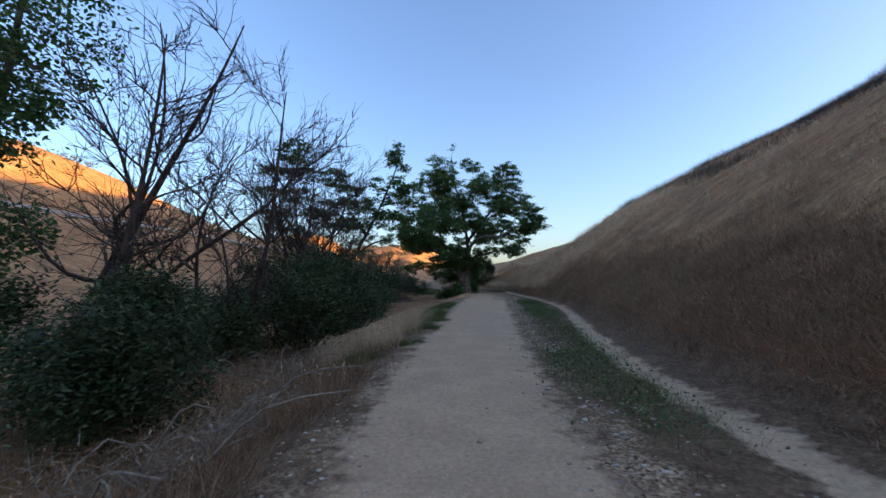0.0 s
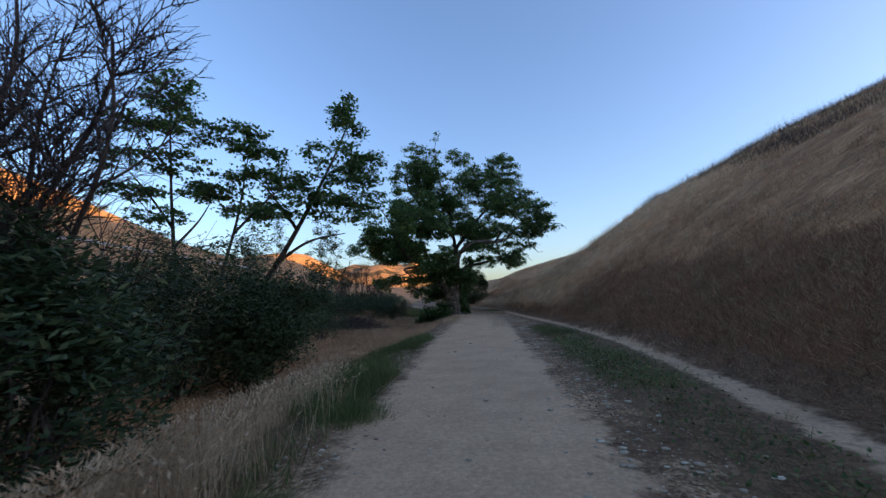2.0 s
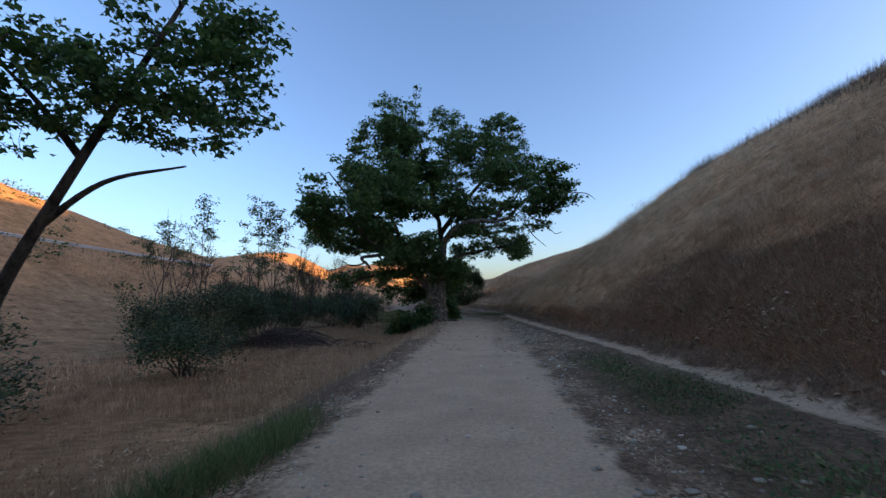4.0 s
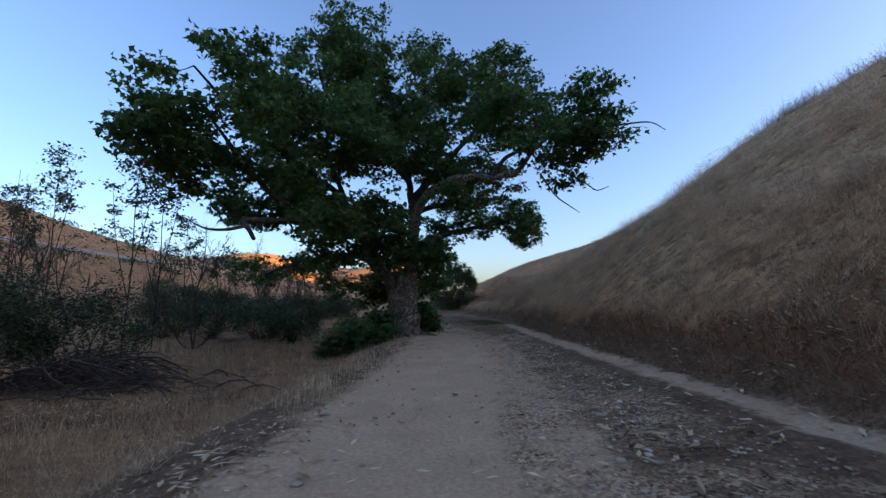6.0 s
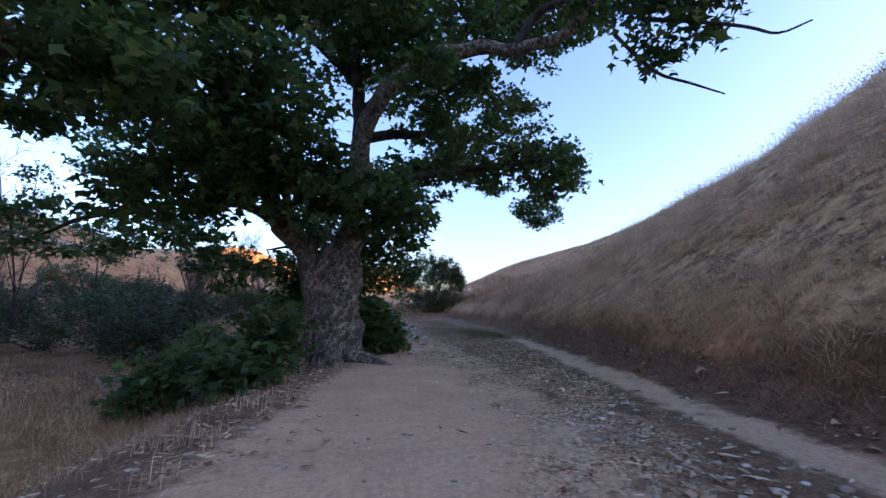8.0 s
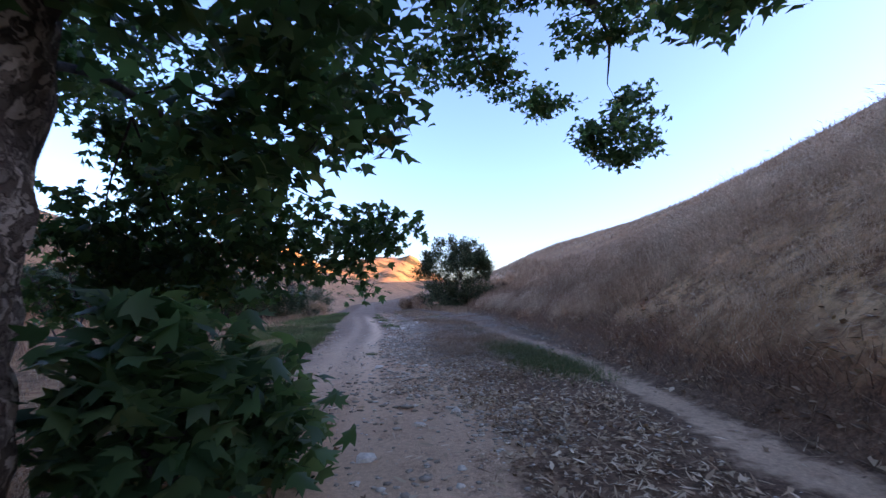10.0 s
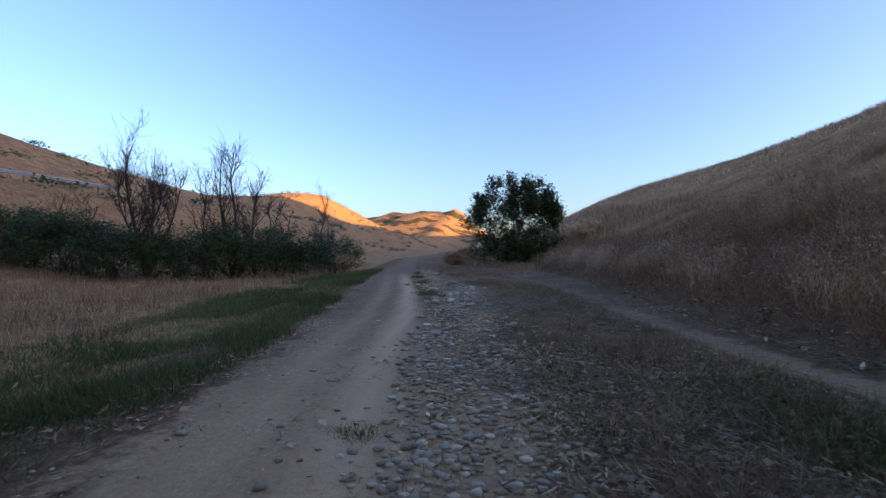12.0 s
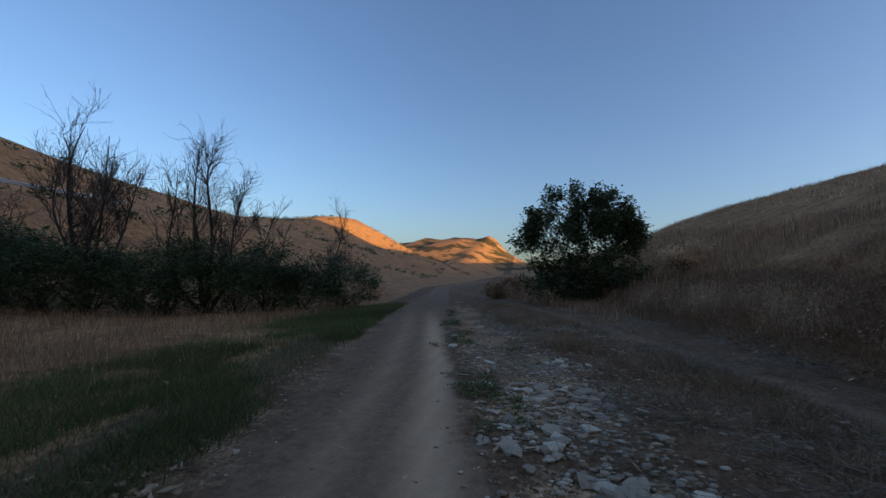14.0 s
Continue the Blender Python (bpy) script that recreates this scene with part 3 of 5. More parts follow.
def shrub(name, at, blobs, label, seed, count=6000, size=0.09, leaf=None, shape=(SLIM, SLIM_F), stems=14, group="", droop=-0.2, tuft=0.16, category="shrub", per=46):
    """A leafy shrub: stems from the root to tips in its lobes, with tufts of small leaves."""
    r = np.random.default_rng(seed)
    base = (at[0], at[1], float(height(at[0], at[1])) - 0.03)
    top = empty(name, base, label, category, group)
    b = np.array(base)
    n = max(30, count // per)
    tips = in_blobs([(b + np.array(c), rad, *w) for c, rad, *w in blobs], n, r, 0.45)
    tips[:, 2] = np.maximum(tips[:, 2], height(tips[:, 0], tips[:, 1]) + 0.12)
    root = b + np.column_stack([r.normal(0, 0.18, stems), r.normal(0, 0.18, stems), np.zeros(stems) - 0.05])
    lines = []
    for k in range(stems):
        e = tips[r.integers(0, n)]
        lines.append((bend(root[k], b + (e - b) * 0.7, r, 0.06, 6, 0.1), np.linspace(0.03, 0.012, 6)))
    wood = Geo()
    for p, q in lines:
        wood.tube(p, q, 5)
    part("stemwork", wood, M_TWIG, top)
    part("branchwork", grown(lines, tips, r, 0.012, 0.08, 3), M_TWIG, top)
    at_leaf = np.repeat(tips, count // n + 1, axis=0)
    at_leaf = at_leaf + r.normal(0, tuft, at_leaf.shape)
    geo = Geo()
    leaves(geo, at_leaf, size, *shape, r, droop)
    part("foliage", geo, leaf or M_WILLOW, top, shade=False)
    return top


def blades(geo, x, y, tall, wide, r, lean=0.25, head=0.0, toward=None, simple=False):
    """Grass blades: a bent, tapering strip each, with a seed head on top if head is given."""
    n = len(x)
    base = np.stack([x, y, height(x, y) - 0.02], 1)
    tall = np.broadcast_to(tall, n) * r.uniform(0.6, 1.2, n)
    wide = np.broadcast_to(wide, n)
    ang = r.uniform(0, 2 * np.pi, n)
    side = np.stack([np.cos(ang), np.sin(ang), np.zeros(n)], 1) * wide[:, None]
    tilt = r.normal(0, lean, (n, 2)) + (toward if toward is not None else 0)
    off = np.column_stack([tilt, np.zeros(n)]) * tall[:, None]
    up = np.zeros((n, 3))
    up[:, 2] = tall
    mid, tip = base + off * 0.22 + up * 0.62, base + off * 1.15 + up * (1 - 0.22 * np.minimum(1.5, np.linalg.norm(tilt, axis=1)))[:, None]
    if simple:
        v = np.stack([base - side * 0.5, base + side * 0.5, tip], 1)
        f = np.array([(0, 1, 2)])
    elif head:
        neck = tip * 0.72 + mid * 0.28
        v = np.stack([base - side * 0.5, base + side * 0.5, neck, tip * 0.86 + mid * 0.14 - side * head, tip * 0.86 + mid * 0.14 + side * head, tip + off * 0.12], 1)
        f = np.array([(0, 1, 2), (2, 4, 3), (3, 4, 5)])
    else:
        v = np.stack([base - side * 0.5, base + side * 0.5, mid + side * 0.4, mid - side * 0.4, tip], 1)
        f = np.array([(0, 1, 2), (0, 2, 3), (3, 2, 4)])
    geo.raw(v.reshape(-1, 3), (f[None] + (np.arange(n) * v.shape[1])[:, None, None]).reshape(-1, 3))


def tufts(geo, x, y, each, tall, wide, span, r, lean=0.35, head=0.0):
    """Tussocks: blades that fan out from shared roots, taller in the middle of each."""
    high = np.repeat(np.broadcast_to(tall, len(x)) * r.uniform(0.65, 1.25, len(x)), each)
    wide = np.repeat(np.broadcast_to(wide, len(x)), each)
    x, y = np.repeat(x, each), np.repeat(y, each)
    dx, dy = r.normal(0, span, len(x)), r.normal(0, span, len(x))
    blades(geo, x + dx, y + dy, high * np.exp(-((np.hypot(dx, dy) / (2.4 * span)) ** 2)), wide, r, lean, head, np.stack([dx, dy], 1) * (0.9 * lean / span), not head)


# ---- the great sycamore beside the track ----
B = (2.2, 48.9, 0.05)
def gnarled_bole(at, tall, seed):
    """A thick old trunk: flared foot with root swells, burls, furrows and a dark hollow under the fork."""
    q = np.random.default_rng(seed)
    sides, rings = 64, 56
    z, a = np.linspace(-0.35, tall, rings), np.linspace(0, 2 * np.pi, sides, endpoint=False)
    Z, A = np.meshgrid(z, a, indexing="ij")
    rad = np.interp(Z, (-0.35, 0.0, 0.3, 0.8, 1.5, 2.0, 2.3, tall), (0.86, 0.76, 0.64, 0.56, 0.53, 0.50, 0.42, 0.16))
    rad = rad * (1 + 0.16 * np.exp(-np.maximum(Z, 0) / 0.4) * np.cos(5 * A + 0.8) + 0.05 * np.cos(3 * A + 1.1 * Z) + 0.035 * np.sin(9 * A + 2 * Z))
    rad = rad + 0.10 * lumps(A * 0.9 + 9, Z * 1.3 + 40, 0.8, seed, 4) * np.minimum(1, np.sin(A / 2) * 3)
    for _ in range(16):
        ba, bz, bs = q.uniform(0, 2 * np.pi), q.uniform(0.2, tall - 0.3), q.uniform(0.1, 0.24)
        da = np.angle(np.exp(1j * (A - ba))) * 0.55
        rad = rad + 0.45 * bs * np.exp(-(da**2 + (Z - bz) ** 2) / bs**2)
    hole = np.exp(-((np.angle(np.exp(1j * (A - 3.75))) * 0.55 / 0.14) ** 2) - ((Z - 2.15) / 0.3) ** 2)
    rad = rad - 0.3 * hole + 0.05 * np.exp(-((np.angle(np.exp(1j * (A - 3.75))) * 0.55 / 0.3) ** 2) - ((Z - 2.15) / 0.5) ** 2)
    cx, cy = at[0] + 0.05 * np.sin(1.3 * Z), at[1] + 0.06 * np.sin(1.1 * Z + 1)
    g = Geo()
    v = np.stack([cx + rad * np.cos(A), cy + rad * np.sin(A), at[2] + Z], 2).reshape(-1, 3)
    k, m = np.meshgrid(np.arange(rings - 1), np.arange(sides), indexing="ij")
    k, m = k.ravel(), m.ravel()
    e = (m + 1) % sides
    quad = np.stack([k * sides + m, k * sides + e, (k + 1) * sides + e, (k + 1) * sides + m], 1)
    last = (rings - 1) * sides
    cap = np.stack([np.full(sides, len(v)), last + np.arange(sides), last + (np.arange(sides) + 1) % sides], 1)
    g.raw(np.concatenate([v, [(at[0], at[1], at[2] + tall + 0.1)]]), np.concatenate([quad[:, [0, 1, 2]], quad[:, [0, 2, 3]], cap]))
    return g


leaders = [
    (((2.32, 49.0, 0.9), (2.42, 49.05, 1.9), (2.54, 49.1, 2.8), (2.65, 49.2, 3.9)), 0.46, 0.25),
    (((2.62, 49.17, 3.6), (2.66, 49.24, 4.2), (2.65, 49.5, 5.6), (2.3, 50.3, 8.6), (1.6, 51.5, 12.0), (1.0, 53.0, 15.0), (0.8, 54.0, 17.8)), 0.245, 0.04),
    (((2.12, 48.92, 0.9), (1.98, 48.9, 1.8), (1.6, 48.85, 2.5), (1.05, 48.8, 3.2)), 0.44, 0.25),
    (((1.2, 48.82, 3.02), (0.85, 48.78, 3.5), (0.5, 48.75, 4.2), (0.15, 48.7, 5.0), (-0.5, 48.4, 6.6), (-1.2, 47.6, 8.6), (-1.8, 46.6, 10.4)), 0.245, 0.04),
]
left_boughs = [
    (((1.2, 48.8, 2.9), (0.9, 47.4, 4.0), (0.15, 45.2, 4.4), (-0.8, 43.6, 4.1), (-1.5, 42.4, 3.9), (-1.6, 41.5, 3.7), (-1.25, 41.0, 3.4), (-1.04, 40.85, 3.1)), 0.14, 0.05),
    (((-0.3, 44.4, 4.3), (-1.4, 43.2, 4.8), (-2.2, 42.2, 5.9), (-3.0, 41.4, 7.2)), 0.12, 0.03),
    (((-1.3, 41.1, 3.5), (-1.6, 40.6, 3.3), (-2.0, 40.4, 3.3), (-2.3, 40.1, 3.5)), 0.05, 0.012),
    (((1.5, 48.9, 2.7), (0.6, 48.6, 3.4), (-0.6, 48.3, 3.5), (-2.4, 48.0, 3.1), (-3.8, 48.4, 2.7)), 0.15, 0.025),
    (((-0.4, 48.5, 6.2), (-1.6, 46.4, 6.8), (-2.6, 44.0, 7.4), (-3.4, 42.0, 8.4)), 0.15, 0.03),
]
right_boughs = [
    (((2.62, 49.25, 4.2), (2.95, 48.7, 5.6), (3.9, 47.7, 6.4), (5.0, 47.2, 6.6), (6.1, 46.9, 6.5), (7.0, 46.6, 6.7), (7.8, 46.2, 7.6), (9.2, 45.6, 8.4)), 0.25, 0.04),
    (((6.1, 46.9, 6.5), (6.5, 46.8, 7.2), (7.4, 46.8, 7.9), (8.4, 46.6, 9.6)), 0.12, 0.03),
    (((2.55, 49.2, 3.5), (3.5, 49.5, 4.4), (5.2, 50.0, 4.9), (7.2, 50.2, 5.3), (8.6, 51.2, 6.0)), 0.17, 0.03),
    (((2.6, 49.7, 6.2), (4.4, 50.8, 8.6), (6.4, 52.4, 11.2), (8.2, 54.2, 14.2)), 0.21, 0.03),
    (((2.6, 49.6, 5.6), (4.5, 51.6, 6.6), (7.0, 54.0, 7.4), (9.0, 56.5, 7.8), (9.6, 58.0, 7.2)), 0.15, 0.012),
    (((4.5, 51.6, 6.6), (4.8, 54.0, 7.6), (5.4, 56.4, 7.9), (6.6, 58.6, 7.4)), 0.10, 0.02),
]
rear_boughs = [
    (((2.5, 50.0, 7.4), (0.4, 50.6, 9.6), (-1.6, 50.8, 12.0), (-2.2, 50.4, 14.0)), 0.17, 0.03),
    (((2.1, 49.3, 2.8), (1.7, 51.0, 3.6), (2.0, 52.8, 3.3), (2.6, 53.4, 2.8), (3.1, 53.7, 2.4)), 0.05, 0.006),
    (((2.4, 49.6, 4.6), (0.4, 51.6, 5.6), (-2.4, 53.6, 6.2), (-5.0, 55.6, 6.8)), 0.15, 0.03),
]
top_lobes = [
    ((0.9, 54.2, 17.0), (2.3, 2.4, 2.4)), ((-0.2, 51.4, 15.8), (2.2, 2.2, 1.9)), ((3.7, 53.6, 15.2), (2.2, 2.4, 2.1)), ((8.1, 54.6, 15.2), (2.0, 2.2, 2.1)),
    ((-1.4, 50.2, 13.2), (2.1, 2.4, 2.0)), ((1.6, 51.0, 12.6), (3.4, 3.2, 2.4)), ((5.8, 52.4, 12.8), (2.6, 2.6, 1.9)), ((8.4, 51.6, 11.4), (2.2, 2.6, 2.0)),
]
heart_lobes = [
    ((1.2, 49.6, 9.4), (3.8, 3.2, 2.2)), ((-0.8, 47.2, 8.8), (2.8, 2.6, 2.0)), ((4.6, 48.4, 8.4), (2.5, 2.0, 1.7)), ((0.4, 45.4, 7.4), (2.0, 1.8, 1.5)), ((0.8, 46.8, 5.8), (2.2, 1.5, 1.2)),
]
low_lobes = [
    ((2.6, 47.8, 5.2), (1.5, 1.0, 0.9), 1.4), ((3.4, 51.4, 4.6), (1.6, 1.8, 1.2)), ((1.9, 47.9, 4.0), (1.0, 0.6, 0.8), 1.8), ((6.0, 54.6, 8.6), (3.2, 2.8, 1.6)), ((3.4, 49.4, 3.6), (1.2, 0.8, 0.7), 1.5), ((2.4, 47.7, 3.7), (1.4, 0.6, 0.7), 2.4), ((3.6, 48.5, 3.6), (1.0, 0.7, 0.8), 2.0), ((0.9, 47.6, 3.4), (1.2, 0.7, 0.7), 2.0), ((3.4, 51.0, 3.1), (0.8, 0.8, 0.8), 2.0),
]
left_lobes = [
    ((-2.7, 41.9, 7.3), (1.9, 2.0, 1.8), 1.4), ((-3.6, 41.4, 6.0), (1.3, 1.4, 0.9), 1.6), ((-3.1, 42.6, 5.4), (1.4, 1.4, 0.7), 1.4), ((-1.6, 45.2, 9.9), (1.9, 1.9, 1.7)), ((-2.2, 44.2, 8.4), (1.9, 1.8, 1.5)),
    ((-1.2, 43.4, 5.6), (1.3, 1.2, 0.7), 1.6), ((-3.2, 45.6, 6.8), (1.8, 1.8, 1.2)), ((-2.6, 48.2, 6.0), (2.6, 2.0, 1.1)), ((-0.9, 47.2, 3.6), (1.9, 0.9, 0.8), 1.6), ((-3.2, 48.2, 3.0), (1.6, 1.1, 0.7), 1.4),
]
front_lobes = [
    ((0.5, 45.6, 5.0), (1.4, 1.0, 0.6), 1.8), ((1.2, 46.8, 4.7), (1.2, 0.8, 0.8), 1.8), ((-1.6, 46.2, 5.7), (1.8, 1.3, 0.8), 1.8), ((-3.4, 46.8, 5.2), (1.6, 1.3, 0.7), 1.6),
    ((-0.4, 46.4, 3.0), (1.4, 0.9, 0.5), 1.5), ((-3.2, 51.6, 3.2), (2.0, 1.6, 0.8)), ((0.3, 47.5, 4.4), (1.0, 0.7, 0.7), 1.8),
    ((0.3, 44.5, 4.2), (0.8, 0.8, 0.5), 2.4), ((-0.7, 43.1, 4.1), (0.7, 0.8, 0.5), 2.4), ((0.9, 46.0, 4.3), (0.7, 0.8, 0.5), 2.2),
]
right_lobes = [
    ((9.3, 45.4, 8.7), (1.6, 1.5, 1.2), 1.5), ((8.2, 45.6, 7.4), (1.7, 1.3, 0.9), 1.4), ((10.0, 45.0, 7.4), (1.0, 1.0, 0.9), 1.6), ((7.2, 46.8, 9.0), (1.9, 1.6, 1.2)), ((8.4, 45.5, 6.0), (0.9, 0.8, 0.8), 1.6),
    ((6.9, 48.6, 9.8), (2.2, 1.8, 1.4)), ((7.5, 50.1, 4.9), (1.0, 1.4, 1.3), 1.3), ((8.4, 51.4, 5.4), (0.9, 1.0, 1.0), 1.4), ((5.8, 50.4, 5.2), (1.4, 1.2, 0.7)), ((5.2, 50.6, 7.0), (2.0, 1.8, 1.2)), ((3.2, 47.5, 5.7), (0.8, 0.6, 0.7), 2.4), ((4.0, 46.9, 6.2), (0.6, 0.5, 0.4), 2.0),
]
rear_lobes = [
    ((10.0, 58.4, 6.2), (1.1, 0.9, 1.2), 2.6), ((8.0, 58.9, 7.3), (1.5, 0.8, 0.6), 2.0), ((5.4, 58.0, 7.7), (1.8, 1.0, 0.5), 1.6), ((2.2, 57.2, 7.0), (1.8, 1.0, 0.6), 1.4), ((9.2, 56.2, 7.8), (1.3, 1.8, 0.8)),
    ((-2.0, 54.5, 6.4), (3.0, 2.4, 1.0)), ((-5.6, 55.8, 6.9), (3.4, 2.6, 1.2)), ((-1.2, 50.8, 2.3), (1.6, 1.2, 0.6)),
]
sycamore = tree("sycamore_tree", B, leaders + left_boughs + right_boughs + rear_boughs, top_lobes + heart_lobes + low_lobes + left_lobes + front_lobes + right_lobes + rear_lobes, "great old sycamore with mottled bark and a wide dark green crown", 11, tips=4450, per_tip=36, gaps=0.42, size=0.215, tuft=0.29, flat=0.45, bark=M_BARK, twig_r=0.05, bole=gnarled_bole(B, 2.6, 3))
for ang, far in ((-0.6, 1.5), (-1.3, 1.1), (-2.3, 1.0), (0.3, 1.0), (2.6, 0.9)):
    c, s = math.cos(ang), math.sin(ang)
    p = np.array([(B[0] + c * d, B[1] + s * d, float(height(B[0] + c * d, B[1] + s * d)) + h) for d, h in ((0.3, 0.55), (0.6, 0.16), (0.9 * far, 0.03), (1.25 * far, -0.06))])
    root = Geo()
    root.tube(curve(p, 4), np.linspace(0.2, 0.04, 13), 7)
    part("root", root, M_BARK, sycamore)
for pts in (((8.2, 46.0, 6.6), (8.7, 45.2, 6.0), (9.0, 44.6, 5.5), (9.2, 44.3, 5.2), (9.54, 44.1, 5.28)), ((7.8, 46.2, 6.4), (8.2, 45.7, 5.4), (8.5, 45.2, 4.9), (8.76, 44.84, 4.54)), ((10.0, 45.0, 7.8), (10.6, 44.2, 7.6), (11.0, 43.7, 7.4), (11.3, 43.4, 7.0)), ((6.1, 46.9, 6.4), (6.2, 46.7, 6.0), (6.15, 46.6, 5.8))):
    c = curve(pts, 4)
    stick = Geo()
    stick.tube(c, np.linspace(0.04, 0.012, len(c)), 5)
    part("dead_stick", stick, M_LIMB, sycamore)

# the low bough that hangs over the track, leaf by leaf
def leaf_mesh(seed):
    q = np.random.default_rng(seed)
    g = Geo()
    v = np.column_stack([LOBED + q.normal(0, 0.02, LOBED.shape), -0.3 * np.abs(LOBED[:, 0]) - 0.18 * LOBED[:, 1] ** 2])
    g.raw(v, LOBED_F)
    g.tube(np.array([(0, -0.35, 0.06), (0, -0.15, 0.02), (0, 0, 0)]), (0.012, 0.012, 0.01), 3)
    return g.mesh("leaf", M_SYC, False)


q = np.random.default_rng(77)
bough_lines = limb_lines([
    (((2.0, 52.4, 3.4), (2.8, 53.6, 3.1), (3.8, 54.4, 2.7), (4.7, 54.9, 2.5)), 0.015, 0.004), (((2.0, 52.4, 3.4), (2.6, 53.7, 2.4), (3.4, 54.3, 1.9), (4.1, 54.6, 1.7)), 0.015, 0.004),
    (((1.8, 52.2, 3.4), (1.5, 53.6, 2.4), (1.7, 54.3, 1.6), (2.2, 54.6, 1.2)), 0.015, 0.004), (((1.8, 52.0, 3.5), (2.4, 52.6, 4.0), (3.0, 53.4, 4.0)), 0.015, 0.004), (((1.8, 52.2, 3.4), (0.8, 53.2, 2.6), (0.4, 54.0, 1.6)), 0.015, 0.004)])
bough_geo = Geo()
for p, w in bough_lines:
    bough_geo.tube(p + (-0.3, -0.6, 0.1), w, 5)
bough = part("bough", bough_geo, M_LIMB, sycamore, "low leafy bough hanging over the track")
tips = np.array((-0.4, -0.75, 0.1)) + in_blobs([((4.2, 54.7, 2.5), (0.7, 0.5, 0.35), 1.4), ((3.4, 54.3, 2.2), (0.8, 0.6, 0.6)), ((4.1, 55.1, 1.6), (0.35, 0.2, 0.2), 2.0), ((2.4, 53.9, 2.2), (0.9, 0.7, 0.9)), ((1.4, 54.0, 1.6), (0.9, 0.6, 0.6)), ((2.2, 53.2, 3.3), (1.0, 0.8, 0.6)), ((0.4, 53.6, 2.0), (0.8, 0.7, 0.9)), ((1.2, 54.2, 3.0), (0.8, 0.5, 0.5), 1.6), ((1.2, 54.2, 2.0), (0.8, 0.5, 0.5), 1.6), ((0.9, 53.8, 3.7), (0.8, 0.5, 0.4), 1.8), ((2.6, 54.0, 3.0), (0.6, 0.4, 0.3), 1.4)], 265, q, 0.2)
part("twigwork", grown(bough_lines, tips, q, 0.01, 0.08, 3), M_LIMB, bough)
sprig = np.array((3.7, 54.15, 1.62)) + q.normal(0, 1, (9, 3)) * (0.15, 0.12, 0.10)
top_sprig = np.array((3.35, 54.3, 2.2)) + q.normal(0, 1, (16, 3)) * (0.32, 0.2, 0.12)
sprigs = Geo()
for group, stem in ((sprig, ((1.9, 52.9, 2.9), (2.7, 53.5, 2.1), (3.3, 53.9, 1.75), (3.75, 54.2, 1.66))), (top_sprig, ((1.9, 52.9, 3.0), (2.6, 53.6, 2.6), (3.1, 54.1, 2.35), (3.6, 54.5, 2.25)))):
    c = curve(stem, 6)
    sprigs.tube(c, np.linspace(0.009, 0.003, len(c)), 4)
    for e in group:
        o = c[np.argmin(np.linalg.norm(c - e, axis=1) + 0.3 * (c[:, 1] > e[1]))]
        sprigs.tube(bend(o, e, q, 0.1, 4), np.linspace(0.004, 0.0015, 4), 3)
part("twigwork", sprigs, M_LIMB, bough)
LEAVES = [leaf_mesh(k) for k in range(4)]
near = np.argsort(-tips[:, 1] - 0.6 * tips[:, 0])
rest = Geo()
cloud = np.repeat(tips, 19, axis=0) + np.clip(q.normal(0, 1, (265 * 19, 3)), -1.5, 1.5) * (0.2, 0.2, 0.12)
cloud = cloud[np.hypot(cloud[:, 0] - 4.2, cloud[:, 2] - 1.45) > 0.55]
leaves(rest, cloud, 0.155, LOBED, LOBED_F, q, 0.9)
part("foliage", rest, M_SYC, bough, shade=False)
for k in range(290):
    at = tips[near[k % 95]] + q.normal(0, 1, 3) * (0.13, 0.13, 0.09)
    if k < 75:
        at = (sprig[k % 9] if k < 14 else top_sprig[k % 16]) + q.normal(0, 1, 3) * (0.04, 0.04, 0.03)
    if math.hypot(at[0] - 4.2, at[2] - 1.45) < (0.28 if k < 14 else 0.45):
        continue
    d = q.uniform(0.13, 0.17) if k < 14 else q.uniform(0.10, 0.17)
    ob = new("leaf", LEAVES[k % 4])
    ob.parent = bough
    ob.matrix_basis = pose(*at, -58 + q.normal(0, 24), q.normal(0, 22), q.uniform(0, 360)) @ Matrix.Diagonal((d, d, d, 1))

# ---- lesser sycamores and bare trees beyond the bank ----
def gz(x, y):
    return float(height(x, y))


tree("sycamore_tree", (-8.6, 30.0, gz(-8.6, 30)), [
    (((-8.6, 30, -0.8), (-7.4, 29.6, 1.8), (-6.0, 29.3, 4.0), (-4.8, 29.4, 6.4), (-3.8, 29.8, 9.0), (-3.3, 30.1, 10.8)), 0.17, 0.02),
    (((-6.6, 29.4, 3.2), (-5.0, 29.2, 4.2), (-3.4, 29.4, 4.6)), 0.09, 0.02), (((-5.6, 29.3, 4.8), (-6.4, 29, 6.0), (-7.0, 28.6, 6.8)), 0.09, 0.02)],
    [((-2.5, 30.2, 8.3), (0.9, 0.8, 0.5)), ((-6.9, 29.0, 5.5), (1.2, 1.0, 0.5)), ((-2.9, 29.8, 6.3), (1.3, 1.0, 0.5)), ((-3.35, 30.0, 10.4), (0.75, 0.75, 1.3), 2.4), ((-4.0, 29.6, 8.0), (1.6, 1.4, 1.2)), ((-2.9, 29.6, 7.4), (1.2, 1.0, 0.6)), ((-5.4, 29.0, 6.2), (1.7, 1.3, 0.9)), ((-3.7, 29.3, 5.8), (1.7, 1.3, 0.7)), ((-6.0, 28.8, 7.0), (0.8, 0.8, 0.6))],
    "young sycamore leaning over the dry creek bank", 21, 230, 34, 0.19, 0.27, flat=0.4)
